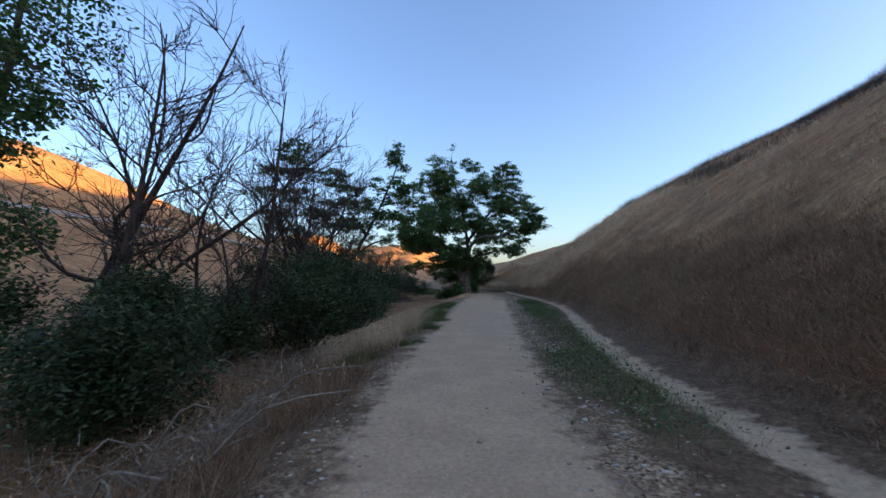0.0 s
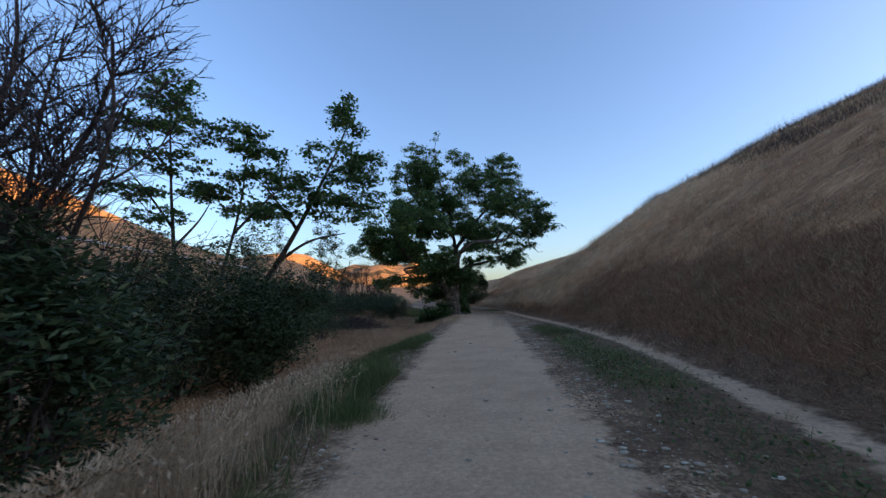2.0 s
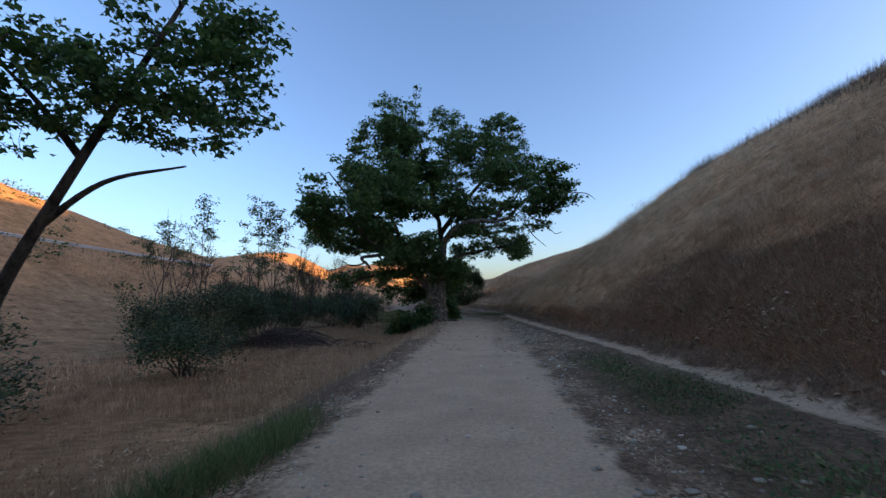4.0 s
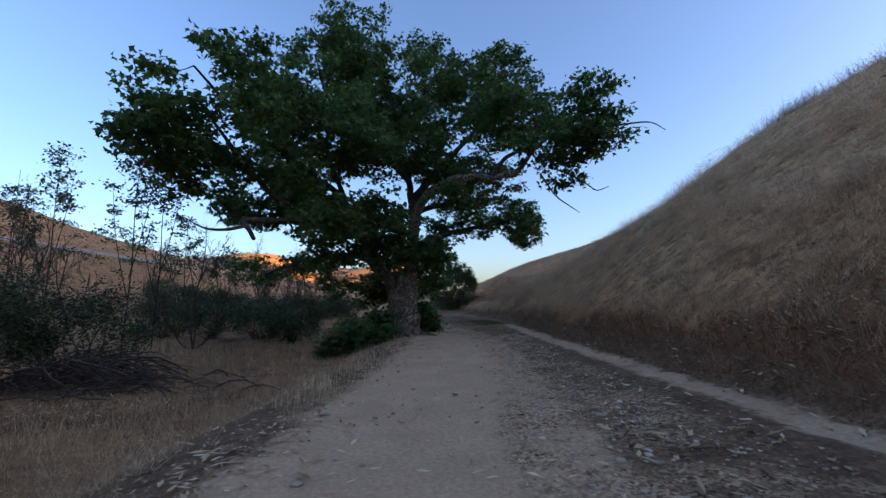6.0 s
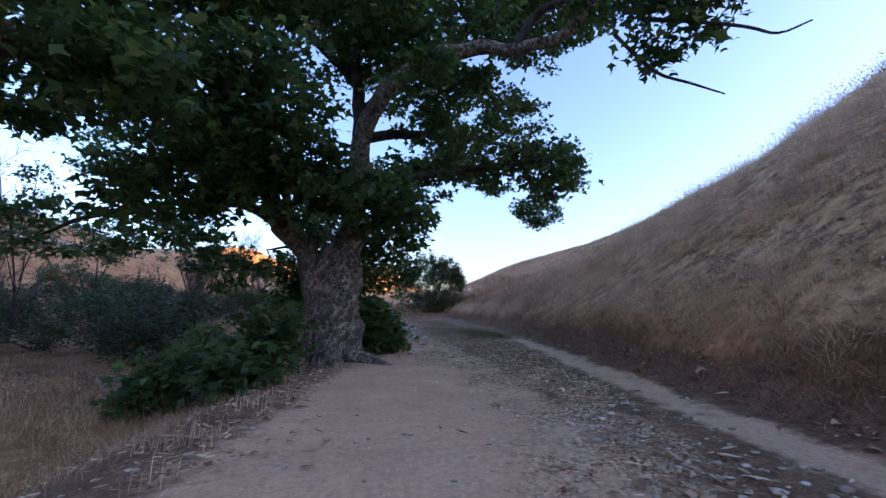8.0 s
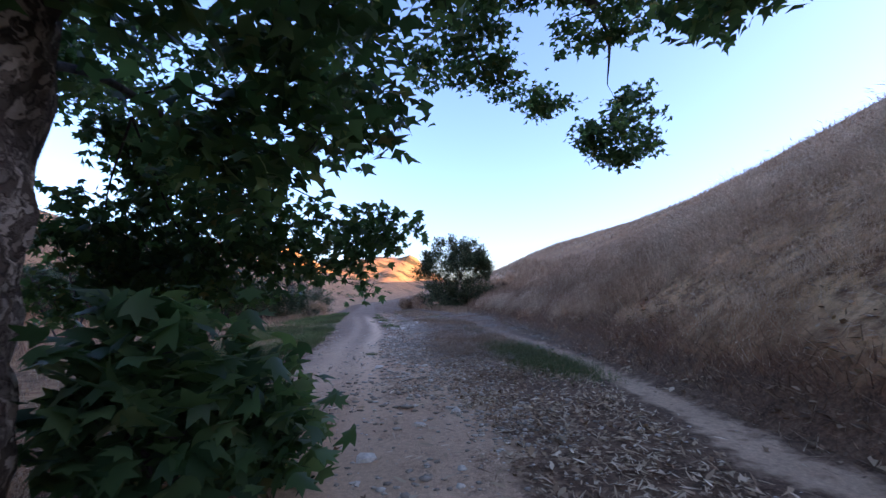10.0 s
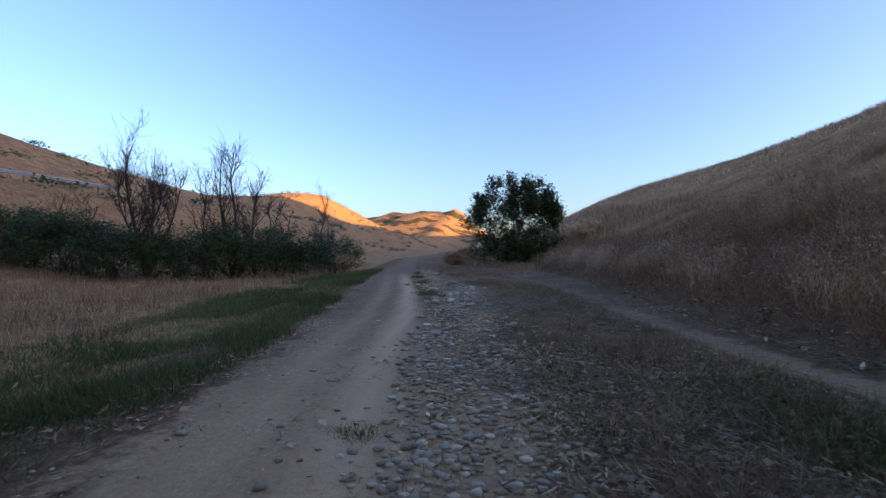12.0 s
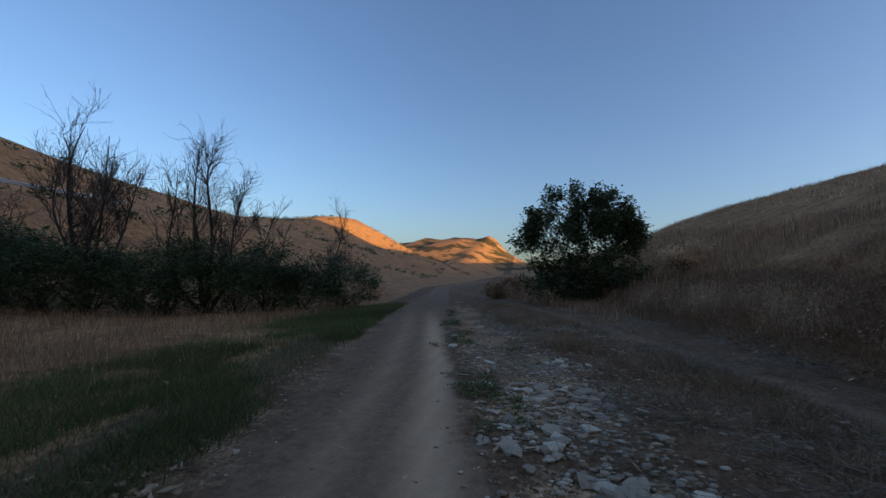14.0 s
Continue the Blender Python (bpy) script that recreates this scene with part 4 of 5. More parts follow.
tree("sycamore_tree", (-7.9, 26.8, gz(-7.9, 26.8)), [
    (((-7.9, 26.8, -0.8), (-7.7, 26.9, 2.4), (-7.2, 27, 5.0), (-6.9, 27.2, 8.2)), 0.11, 0.015), (((-7.4, 27, 4.2), (-6.2, 27.2, 5.6), (-5.4, 27.4, 6.4)), 0.06, 0.015)],
    [((-7.3, 27.2, 8.4), (1.0, 0.9, 0.7)), ((-6.3, 27.2, 7.6), (0.9, 0.8, 0.45)), ((-7.0, 27.2, 6.7), (1.3, 1.0, 0.4)), ((-7.9, 27.0, 5.9), (0.9, 0.8, 0.35)), ((-6.7, 27.0, 5.1), (1.2, 0.9, 0.3))],
    "slender young sycamore with thin dark foliage", 22, 100, 36, 0.18, 0.25, flat=0.35)
tree("sycamore_tree", (-8.9, 26.2, gz(-8.9, 26.2)), [
    (((-8.9, 26.2, -0.8), (-9.1, 26.2, 2.6), (-9.5, 26.3, 6.0), (-9.8, 26.3, 10.2)), 0.12, 0.015), (((-9.2, 26.2, 3.6), (-8.4, 26.3, 4.6), (-8.0, 26.4, 5.4)), 0.06, 0.015), (((-9.3, 26.2, 4.4), (-10.2, 26.2, 5.6), (-11.4, 26.2, 7.0)), 0.06, 0.015), (((-9.6, 26.3, 6.6), (-10.3, 26.2, 7.6), (-11.0, 26.2, 8.6)), 0.05, 0.012)],
    [((-9.6, 26.3, 9.8), (1.1, 1.0, 0.9)), ((-9.0, 26.3, 8.4), (1.3, 1.1, 0.5)), ((-10.9, 26.2, 8.6), (1.0, 0.9, 0.4)), ((-11.5, 26.2, 7.2), (1.1, 0.9, 0.4)), ((-9.4, 26.2, 7.0), (1.2, 1.0, 0.45)), ((-10.9, 26.2, 5.8), (1.2, 1.0, 0.35)), ((-8.5, 26.4, 6.0), (0.9, 0.8, 0.4)), ((-9.8, 26.2, 4.9), (1.1, 0.9, 0.3))],
    "slender young sycamore with thin dark foliage", 23, 150, 34, 0.18, 0.26, flat=0.35)
tree("oak_tree", (-9.2, 7.6, gz(-9.2, 7.6)), [
    (((-9.2, 7.6, -0.8), (-9.0, 7.6, 2.0), (-8.6, 7.8, 5.0), (-8.4, 8.0, 8.4)), 0.2, 0.03)],
    [((-8.2, 8.0, 6.6), (1.2, 1.2, 2.0)), ((-8.4, 7.6, 4.6), (1.1, 1.0, 0.8)), ((-8.8, 7.8, 2.4), (1.0, 1.0, 0.8))],
    "dense dark evergreen tree above the creek shrubs", 24, 120, 60, 0.13, 0.28, (OVAL, SLIM_F))

bare_tree("dead_tree", (-6.6, 7.4, gz(-6.6, 7.4)), [(2.4, 0.4, 7.2, 0.11), (0.6, 0.6, 7.4, 0.09), (3.4, 1.0, 5.2, 0.07), (-0.6, 0.2, 6.4, 0.08), (1.4, -0.3, 6.6, 0.06)], "leafless tree with grey arching limbs among the shrubs", 31, 0.9, 11, 9, lean=(0.04, 0))
bare_tree("dead_tree", (-6.4, 11.2, gz(-6.4, 11.2)), [(1.9, 0.3, 7.6, 0.10), (0.7, 0.2, 6.0, 0.07), (-0.4, 0.3, 5.0, 0.06), (-1.4, 0, 4.0, 0.05)], "thin leafless tree with forked pale stems", 32, 0.8, 14, 11)
bare_tree("dead_tree", (-5.4, 15.6, gz(-5.4, 15.6)), [(0.3, 0, 7.4, 0.08), (-1.0, 0.2, 6.8, 0.07), (1.1, 0.1, 6.6, 0.07), (1.9, -0.3, 5.4, 0.05), (-1.8, 0.2, 5.6, 0.06), (0.7, 0.6, 6.2, 0.06)], "clump of dark bare willow stems", 33, 0.7, 15, 12)
bare_tree("dead_tree", (-6.6, 17.4, gz(-6.6, 17.4)), [(0.0, 0, 6.6, 0.08), (-1.4, 0.2, 6.2, 0.07), (1.5, 0.1, 5.6, 0.06), (-2.4, 0.2, 4.6, 0.05)], "clump of dark bare willow stems", 34, 0.7, 13, 10)
for k, (x, y, h) in enumerate(((-17.2, 52, 8.0), (-8.0, 51.4, 6.0), (-14.2, 59, 6.6), (-6.6, 60.5, 4.2), (-12.0, 47, 5.6), (-9.6, 45.5, 4.2))):
    bare_tree("sapling", (x, y, gz(x, y)), [(0.3, 0, h, 0.05), (-0.7, 0.1, h * 0.85, 0.04), (1.0, 0.1, h * 0.8, 0.04), (-1.3, 0, h * 0.6, 0.03)], "thin leafless sapling on the creek flat", 140 + k, 0.7, 8, 7, group="saplings on the creek flat")
for k, (x, y, h) in enumerate(((-10.4, 50, 9.4), (-9.5, 50.6, 8.8), (-14.9, 51.0, 9.8), (-19.2, 53.5, 9.2), (-12.5, 58, 7.4), (-10.6, 59.5, 5.6))):
    tree("sapling", (x, y, gz(x, y)), [
        (((x, y, gz(x, y) - 0.2), (x + 0.2, y, h * 0.35), (x + 0.1, y + 0.1, h * 0.65), (x + 0.3, y, h)), 0.036, 0.008), (((x + 0.1, y, h * 0.3), (x + 0.7, y, h * 0.6), (x + 1.0, y, h * 0.85)), 0.022, 0.007), (((x + 0.1, y, h * 0.2), (x - 0.6, y, h * 0.5), (x - 0.9, y, h * 0.75)), 0.022, 0.007)],
        [((x + 0.2, y, h * 0.85), (0.7, 0.7, h * 0.16)), ((x + 0.8, y, h * 0.7), (0.6, 0.6, h * 0.16)), ((x - 0.8, y, h * 0.62), (0.6, 0.6, h * 0.16))],
        "thin sparse sapling with few grey-green leaves", 40 + k, 46, 24, 0.18, 0.25, (OVAL, SLIM_F), M_OLIVE, None, M_TWIG, 0.016, group="saplings on the creek flat")

# part-two bare willows and the evergreen bush
bare_tree("dead_tree", (-14.2, 76.4, gz(-14.2, 76.4)), [(-0.3, 0, 7.8, 0.12), (0.7, 0.2, 7.4, 0.09), (2.2, 0.2, 5.8, 0.08), (-1.3, 0, 6.2, 0.07), (1.4, -0.2, 6.4, 0.07)], "bare willow with fine twigs swept aside", 51, 0.3, 15, 10, lean=(-0.05, 0), group="bare willows")
bare_tree("dead_tree", (-10.6, 78.6, gz(-10.6, 78.6)), [(-0.9, 0, 7.6, 0.10), (0.2, 0.2, 7.0, 0.09), (1.6, 0.2, 5.6, 0.08), (-1.9, 0, 6.0, 0.07), (2.6, -0.2, 4.4, 0.06)], "bare willow with fine twigs swept aside", 52, 0.3, 15, 10, lean=(0.03, 0), group="bare willows")
bare_tree("dead_tree", (-10.4, 92.6, gz(-10.4, 92.6)), [(-0.2, 0, 6.6, 0.08), (0.5, 0.2, 5.6, 0.06), (-0.8, 0, 5.0, 0.06)], "small bare willow at the track's bend", 53, 0.4, 12, 8, group="bare willows")
bare_tree("dead_tree", (-17.6, 75.4, gz(-17.6, 75.4)), [(-0.4, 0, 4.4, 0.06), (0.6, 0.2, 4.0, 0.05), (-1.2, 0, 3.4, 0.05)], "small bare shrub with reddish stems", 54, 0.7, 7, 6, group="bare willows")
bare_tree("dead_tree", (-9.0, 80.6, gz(-9.0, 80.6)), [(0.4, 0, 4.6, 0.06), (0.9, 0.2, 4.0, 0.05), (-0.6, 0, 4.4, 0.05)], "bare willow with fine twigs swept aside", 55, 0.6, 7, 7, group="bare willows")
def plumes(wide, high, count, seed):
    """Upright leafy plumes that stand close together and lean outwards."""
    q = np.random.default_rng(seed)
    out = [((0, 0, high * 0.42), (wide * 0.85, wide * 0.75, high * 0.36)), ((0.3, -0.6, high * 0.2), (wide, wide * 0.6, high * 0.2))]
    for _ in range(count):
        a, d = q.uniform(0, 6.28), wide * math.sqrt(q.uniform(0, 1))
        top = high * (1 - 0.38 * (d / wide) ** 2) * q.uniform(0.8, 1.06)
        k = q.uniform(0.3, 0.55)
        out.append(((d * math.cos(a), 0.8 * d * math.sin(a), top - 0.9), (k, k, q.uniform(0.6, 1.0)), 2.6))
    return out


shrub("evergreen_bush", (6.6, 87.6), plumes(3.7, 7.6, 44, 62), "large round evergreen bush with grey-green leaves beside the path", 61, 36000, 0.18, M_OLIVE, (OVAL, SLIM_F), 24, tuft=0.17, category="bush", per=30)

def lobes(w, h, seed):
    """An uneven set of leafy lobes about w wide and h high."""
    q = np.random.default_rng(seed)
    out = [((0, 0, h * 0.45), (w * 0.95, w * 0.9, h * 0.44))]
    for _ in range(7):
        a, d, k = q.uniform(0, 6.28), w * q.uniform(0.3, 0.85), q.uniform(0.22, 0.42)
        out.append(((d * math.cos(a), d * math.sin(a), h * q.uniform(0.4, 0.88)), (w * k, w * k, h * q.uniform(0.15, 0.26)), 1.6))
    return out


GREEN = "dense dark green willow shrub on the creek bank"
near_bank = ((-4.6, 6.1, 1.3, 2.3), (-3.2, 14.4, 1.4, 2.9), (-3.9, 12.4, 1.3, 3.0), (-5.3, 13.8, 1.8, 3.5), (-5.2, 16.8, 1.6, 3.1), (-5.4, 20.2, 1.8, 3.7), (-4.0, 21.0, 1.3, 2.5), (-6.4, 23.0, 2.1, 4.3), (-4.1, 22.4, 1.6, 3.3), (-5.8, 11.0, 1.1, 1.9), (-7.8, 14.2, 1.8, 2.2), (-8.4, 6.8, 1.6, 2.6))
for k, (x, y, w, h) in enumerate(near_bank):
    shrub("willow_shrub", (x, y), lobes(w, h, 300 + k), GREEN, 70 + k, 24000 if k == 0 else int(6500 * w), 0.10 if k == 0 else 0.135, None, (SLIM, SLIM_F), tuft=0.16, group="willow shrubs along the creek")
creek_flat = ((-5.4, 26.4, 1.4, 2.2), (-7.4, 28.4, 1.8, 2.4), (-8.4, 40.6, 2.1, 3.4), (-7.4, 43.8, 1.9, 2.7), (-11.5, 41.5, 1.8, 3.1), (-5.6, 33.6, 1.5, 1.9), (-3.6, 52.6, 1.9, 2.1), (-6.2, 54.5, 2.3, 2.3), (-9.4, 55.8, 2.4, 2.5), (-12.8, 57, 2.6, 2.6))
for k, (x, y, w, h) in enumerate(creek_flat):
    shrub("willow_shrub", (x, y), lobes(w, h, 330 + k), GREEN, 180 + k, int((5200 if 38 < y < 45 else 2900) * w), 0.13 if y < 50 else 0.2, None, (SLIM, SLIM_F) if y < 50 else (SLIM * (0.6, 1), SLIM_F), tuft=0.19, group="willow shrubs along the creek")
q = np.random.default_rng(97)
far_row = line((-24, 75.4), (-16, 75.7), (-11.4, 77.4), (-8.4, 80.2), (-6.4, 84.4))
for k, x in enumerate((-24, -22.3, -20.5, -18.8, -17.2, -15.6, -14.0, -12.7, -11.4, -10.3, -9.4, -8.4, -7.6, -6.4)):
    w = 2.5 if x < -9 else 2.1
    shrub("willow_shrub", (x, far_row(x)), lobes(w, w * q.uniform(1.2, 1.34), 350 + k), GREEN, 210 + k, 6900, 0.2, None, (SLIM * (0.6, 1), SLIM_F), tuft=0.19, group="willow shrubs along the creek")
for k, (x, y, w, h) in enumerate(((3.25, 50.5, 0.55, 1.0), (0.7, 46.9, 0.6, 1.0), (1.3, 47.5, 0.5, 1.6), (3.1, 49.9, 0.35, 1.4), (0.1, 47.8, 0.65, 1.3), (-0.6, 47.2, 0.5, 0.7), (1.3, 46.3, 0.4, 0.6))):
    shrub("sycamore_shoots", (x, y), lobes(w, h, 500 + k), "bright green young sycamore shoots at the old tree's foot", 100 + k, 620, 0.21, M_SYC, (LOBED, LOBED_F), 8, "shoots at the tree's foot", 0.3, 0.2)

for k, (x, y, w, h) in enumerate(((-7.6, 91, 1.3, 1.6), (-9.2, 96, 1.6, 2.0), (-11.6, 101, 1.8, 2.2), (-13.5, 96, 1.6, 1.8), (1.6, 93, 1.1, 1.3), (10.8, 83, 1.1, 1.2), (3.2, 97, 1.4, 1.6))):
    shrub("dry_bush", (x, y), lobes(w, h, 400 + k), "pale dried-out bush beside the track", 120 + k, 3500, 0.16, M_RUSSET if k in (4, 6) else M_STRAW, (SLIM, SLIM_F), 16, "dry bushes", -0.6, 0.15, "bush")
for k, (x, y, w, h) in enumerate(((31, 58, 1.4, 0.8),)):
    shrub("sagebrush", (x, y), lobes(w, h, 420 + k), "low dark sagebrush on the grassy hillside", 130 + k, 1500, 0.2, M_OLIVE, (SLIM, SLIM_F), 10, "sagebrush on the hill")
q = np.random.default_rng(96)
geo = Geo()
x, y = q.uniform(-95, -19, 900), q.uniform(20, 330, 900)
k = q.uniform(0, 1, 900) < 0.15 + 0.85 * smooth(0.5, 0.8, wave(x, y, 22, 75)) + 0.8 * np.exp(-(((x + 38) / 3) ** 2))
x, y = x[k], y[k]
at = np.repeat(np.stack([x, y, height(x, y) + 0.3], 1), 40, axis=0) + q.normal(0, 1, (40 * len(x), 3)) * (0.6, 0.6, 0.28)
leaves(geo, at, 0.42, OVAL, SLIM_F, q, -0.2)
stuff("hillside_scrub", geo, M_OLIVE, "scattered dark scrub on the far slope", "scrub")

# ---- grasses ----
def scatter(n, x0, x1, y0, y1, keep, r):
    x, y = r.uniform(x0, x1, n), r.uniform(y0, y1, n)
    k = r.uniform(0, 1, n) < keep(x, y)
    return x[k], y[k]


r = np.random.default_rng(5)
geo, geo2 = Geo(), Geo()
x, y = scatter(180000, 3, 24, 1, 84, lambda x, y: smooth(0.0, 0.8, x - foot(y)) * (1 - 0.85 * smooth(3, 13, x - foot(y))) * (0.08 + 1.25 * smooth(0.36, 0.66, wave(x, y, 1.1, 3))), r)
ix, iy = np.floor(x / 0.42), np.floor(y / 0.42)
pull = 0.55 * lattice(ix, iy, 91)
x, y = x + pull * ((ix + 0.2 + 0.6 * lattice(ix, iy, 92)) * 0.42 - x), y + pull * ((iy + 0.2 + 0.6 * lattice(ix, iy, 93)) * 0.42 - y)
pale = r.uniform(0, 1, len(x)) < (0.14 + 1.1 * smooth(31, 40, y) * (1 - smooth(58, 65, y))) * (0.6 + 0.4 * smooth(0.4, 1.6, x - foot(y))) + 0.25 * smooth(0.5, 0.8, wave(x, y, 6, 19)) - 0.45 * smooth(0.55, 0.75, wave(x, y, 1.1, 20))
close = x - foot(y) < 4
for g, m, head in ((geo, pale & close, 2.5), (geo2, ~pale & close, 1.8), (geo, pale & ~close, 0), (geo2, ~pale & ~close, 0)):
    blades(g, x[m], y[m], (0.16 + 0.26 * wave(x, y, 1.2, 9) * (0.7 + 0.6 * wave(x, y, 5, 10)))[m] * (1 if head else 0.8), 0.003 + 0.001 * (x - foot(y))[m], r, 0.5 if head else 0.6, head, (-0.04, 0.0), head == 0)
x, y = scatter(30000, 6, 20, 31, 68, lambda x, y: smooth(0.2, 1.0, x - foot(y)) * (1 - 0.8 * smooth(4, 11, x - foot(y))) * (0.03 + smooth(0.42, 0.62, wave(x, y, 0.9, 35))), r)
m = r.uniform(0, 1, len(x)) < 0.25 + 0.7 * smooth(31, 38, y) * (1 - smooth(58, 64, y)) * smooth(0.1, 0.7, x - foot(y))
tall, thick = 0.40 + 0.36 * wave(x, y, 2.2, 37), 0.004 + 0.0004 * np.maximum(0, x - foot(y))
tufts(geo, x[m], y[m], 13, tall[m], thick[m], 0.075, r, 0.36, 1.6)
tufts(geo2, x[~m], y[~m], 12, tall[~m] * 0.9, thick[~m], 0.07, r, 0.45)
x, y = scatter(15000, 3, 20, 1, 34, lambda x, y: smooth(0.5, 1.5, x - foot(y)) * (1 - 0.8 * smooth(4, 12, x - foot(y))) * (0.03 + smooth(0.44, 0.66, wave(x, y, 1.2, 38))), r)
m = r.uniform(0, 1, len(x)) < 0.12 + 0.3 * smooth(2.5, 6, x - foot(y))
tufts(geo, x[m], y[m], 14, 0.36, 0.007, 0.08, r, 0.45)
tufts(geo2, x[~m], y[~m], 14, 0.38, 0.007, 0.08, r, 0.45)
x, y = scatter(150000, 10, 60, -4, 120, lambda x, y: smooth(10, 16, x - foot(y)) * (0.15 + wave(x, y, 4, 4)), r)
m = r.uniform(0, 1, len(x)) < 0.35 + 0.5 * smooth(33, 44, y) * (1 - smooth(54, 64, y))
blades(geo, x[m], y[m], 0.34, 0.04, r, 0.55, simple=True)
blades(geo2, x[~m], y[~m], 0.34, 0.04, r, 0.55, simple=True)
x, y = scatter(480000, 3, 13, 1, 84, lambda x, y: smooth(-0.1, 0.4, x - foot(y)) * (1 - smooth(2.2, 4.0, x - foot(y))) * (0.35 + wave(x, y, 1.6, 23)) * (1 - 0.85 * pale_slope(x, y)), r)
mould = Geo()
m = r.uniform(0, 1, len(x)) < 0.08 + 0.62 * smooth(33, 42, y) * (1 - smooth(58, 64, y)) * smooth(0.2, 1.2, x - foot(y))
blades(geo, x[m], y[m], 0.2, 0.006, r, 0.8, simple=True)
blades(mould, x[~m], y[~m], 0.22, 0.011, r, 0.6, simple=True)
x, y = scatter(130000, 3, 14, 3, 36, lambda x, y: smooth(0.4, 1.0, x - foot(y)) * (1 - smooth(3.0, 6.0, x - foot(y))) * smooth(0.52, 0.68, wave(x, y, 1.4, 36)), r)
blades(geo2, x, y, 0.36, 0.006, r, 0.7, simple=True)
x, y = scatter(5200, 7, 17, 54, 76, lambda x, y: smooth(0.3, 0.9, x - foot(y)) * (1 - 0.85 * smooth(3, 8, x - foot(y))) * (0.1 + smooth(0.4, 0.62, wave(x, y, 1.3, 49))), r)
m = r.uniform(0, 1, len(x)) < 0.55
tufts(geo2, x[m], y[m], 16, 0.5 + 0.35 * wave(x[m], y[m], 1.5, 50), 0.007, 0.1, r, 0.35, 1.8)
tufts(mould, x[~m], y[~m], 18, 0.55, 0.008, 0.12, r, 0.5)
stuff("hill_grass", geo2, M_RUSSET, "tall russet dry grass on the hillside", "grass")
x, y = scatter(420000, 3, 14, 1, 92, lambda x, y: smooth(-0.35, 0.0, x - foot(y)) * (1 - smooth(1.0, 3.0, x - foot(y))) * (0.2 + wave(x, y, 1.0, 6)) * (1 - 0.8 * pale_slope(x, y)), r)
m = r.uniform(0, 1, len(x)) < 0.2 + 0.4 * smooth(33, 42, y) * (1 - smooth(58, 64, y)) * smooth(0.1, 0.9, x - foot(y))
blades(geo, x[m], y[m], 0.12, 0.009, r, 1.4, simple=True)
blades(mould, x[~m], y[~m], 0.12, 0.013, r, 1.4, simple=True)
x, y = scatter(125000, -6, 2, 3, 19.5, lambda x, y: smooth(0.1, 0.5, road_left(y) - x) * (1 - smooth(1.6, 3.6, road_left(y) - x)) * smooth(0.3, 0.65, wave(x, y, 1.4, 18)) * (1 - smooth(18.0, 19.6, y)) * (1 - smooth(15.4, 16.8, y) * (1 - smooth(0.8, 1.4, road_left(y) - x))), r)
m = r.uniform(0, 1, len(x)) < 0.03 + 0.8 * smooth(8.2, 10.2, y)
blades(geo, x[m], y[m], 0.56, 0.006, r, 0.2, 1.6)
blades(mould, x[~m], y[~m], 0.34, 0.009, r, 0.6, simple=True)
x, y = scatter(17000, -5, 0, 11, 17.4, lambda x, y: smooth(0.7, 1.2, road_left(y) - x) * (1 - smooth(2.4, 3.4, road_left(y) - x)) * smooth(0.25, 0.55, wave(x, y, 0.8, 59)), r)
blades(geo, x, y, 0.58, 0.006, r, 0.2, 1.6)
x, y = scatter(4200, -8, -1, 2, 13, lambda x, y: smooth(0.3, 0.8, road_left(y) - x) * (0.15 + smooth(0.4, 0.62, wave(x, y, 1.3, 47))) * (1 - smooth(8.5, 10, y) * (1 - smooth(1.6, 2.6, road_left(y) - x))), r)
tufts(mould, x, y, 26, 0.34 + 0.3 * wave(x, y, 1.1, 48), 0.007, 0.12, r, 0.6)
x, y = scatter(30000, -2, 4, 33, 50, lambda x, y: np.exp(-(((road_left(y) - x - 0.25) / 0.35) ** 2)) * smooth(0.5, 0.75, wave(x, y, 0.6, 24)), r)
blades(geo, x, y, 0.26, 0.006, r, 0.22)
x, y = scatter(52000, 6, 13, 60, 82, lambda x, y: smooth(0.2, 0.5, x - foot(y)) * (1 - smooth(1.0, 1.9, x - foot(y))) * smooth(0.45, 0.62, wave(x, y, 1.6, 30)), r)
blades(geo, x, y, 0.46, 0.005, r, 0.26, 2.2)
stuff("hill_thatch", mould, M_THATCH, "matted dark brown thatch and dead weeds at the hill's foot", "grass")
stuff("hill_grass", geo, M_STRAW, "tall sun-bleached wild oat grass on the hillside", "grass")

geo = Geo()
x, y = scatter(160000, -13, 3, 2, 74, lambda x, y: smooth(0.3, 1.5, road_left(y) - x) * (1 - 0.6 * smooth(4, 10, road_left(y) - x)) * (0.2 + wave(x, y, 1.8, 12)) * (1 - 0.9 * smooth(54, 58, y) * (1 - smooth(3.6, 6.0, road_left(y) - x))), r)
d = road_left(y) - x
tall = (0.14 + 0.42 * smooth(0.35, 0.75, wave(x, y, 2.5, 13))) * (0.5 + 0.5 * smooth(0.5, 2.5, d))
straw = Geo()
light = r.uniform(0, 1, len(x)) < 0.1 + 0.28 * (1 - smooth(0.5, 2.5, d)) * smooth(8, 10, y) + 0.3 * smooth(33, 38, y) * (1 - smooth(52, 58, y))
for g, m, head in ((geo, ~light & (d < 4), 1.4), (geo, ~light & (d >= 4), 0), (straw, light, 1.4)):
    blades(g, x[m], y[m], tall[m], 0.005 + 0.001 * np.maximum(0, d[m]), r, 0.3, head, None, head == 0)
x, y = scatter(15000, -7, 2.5, 29, 54, lambda x, y: smooth(0.4, 1.2, road_left(y) - x) * (0.15 + 0.85 * smooth(0.35, 0.6, wave(x, y, 1.6, 39))), r)
m = r.uniform(0, 1, len(x)) < 0.3
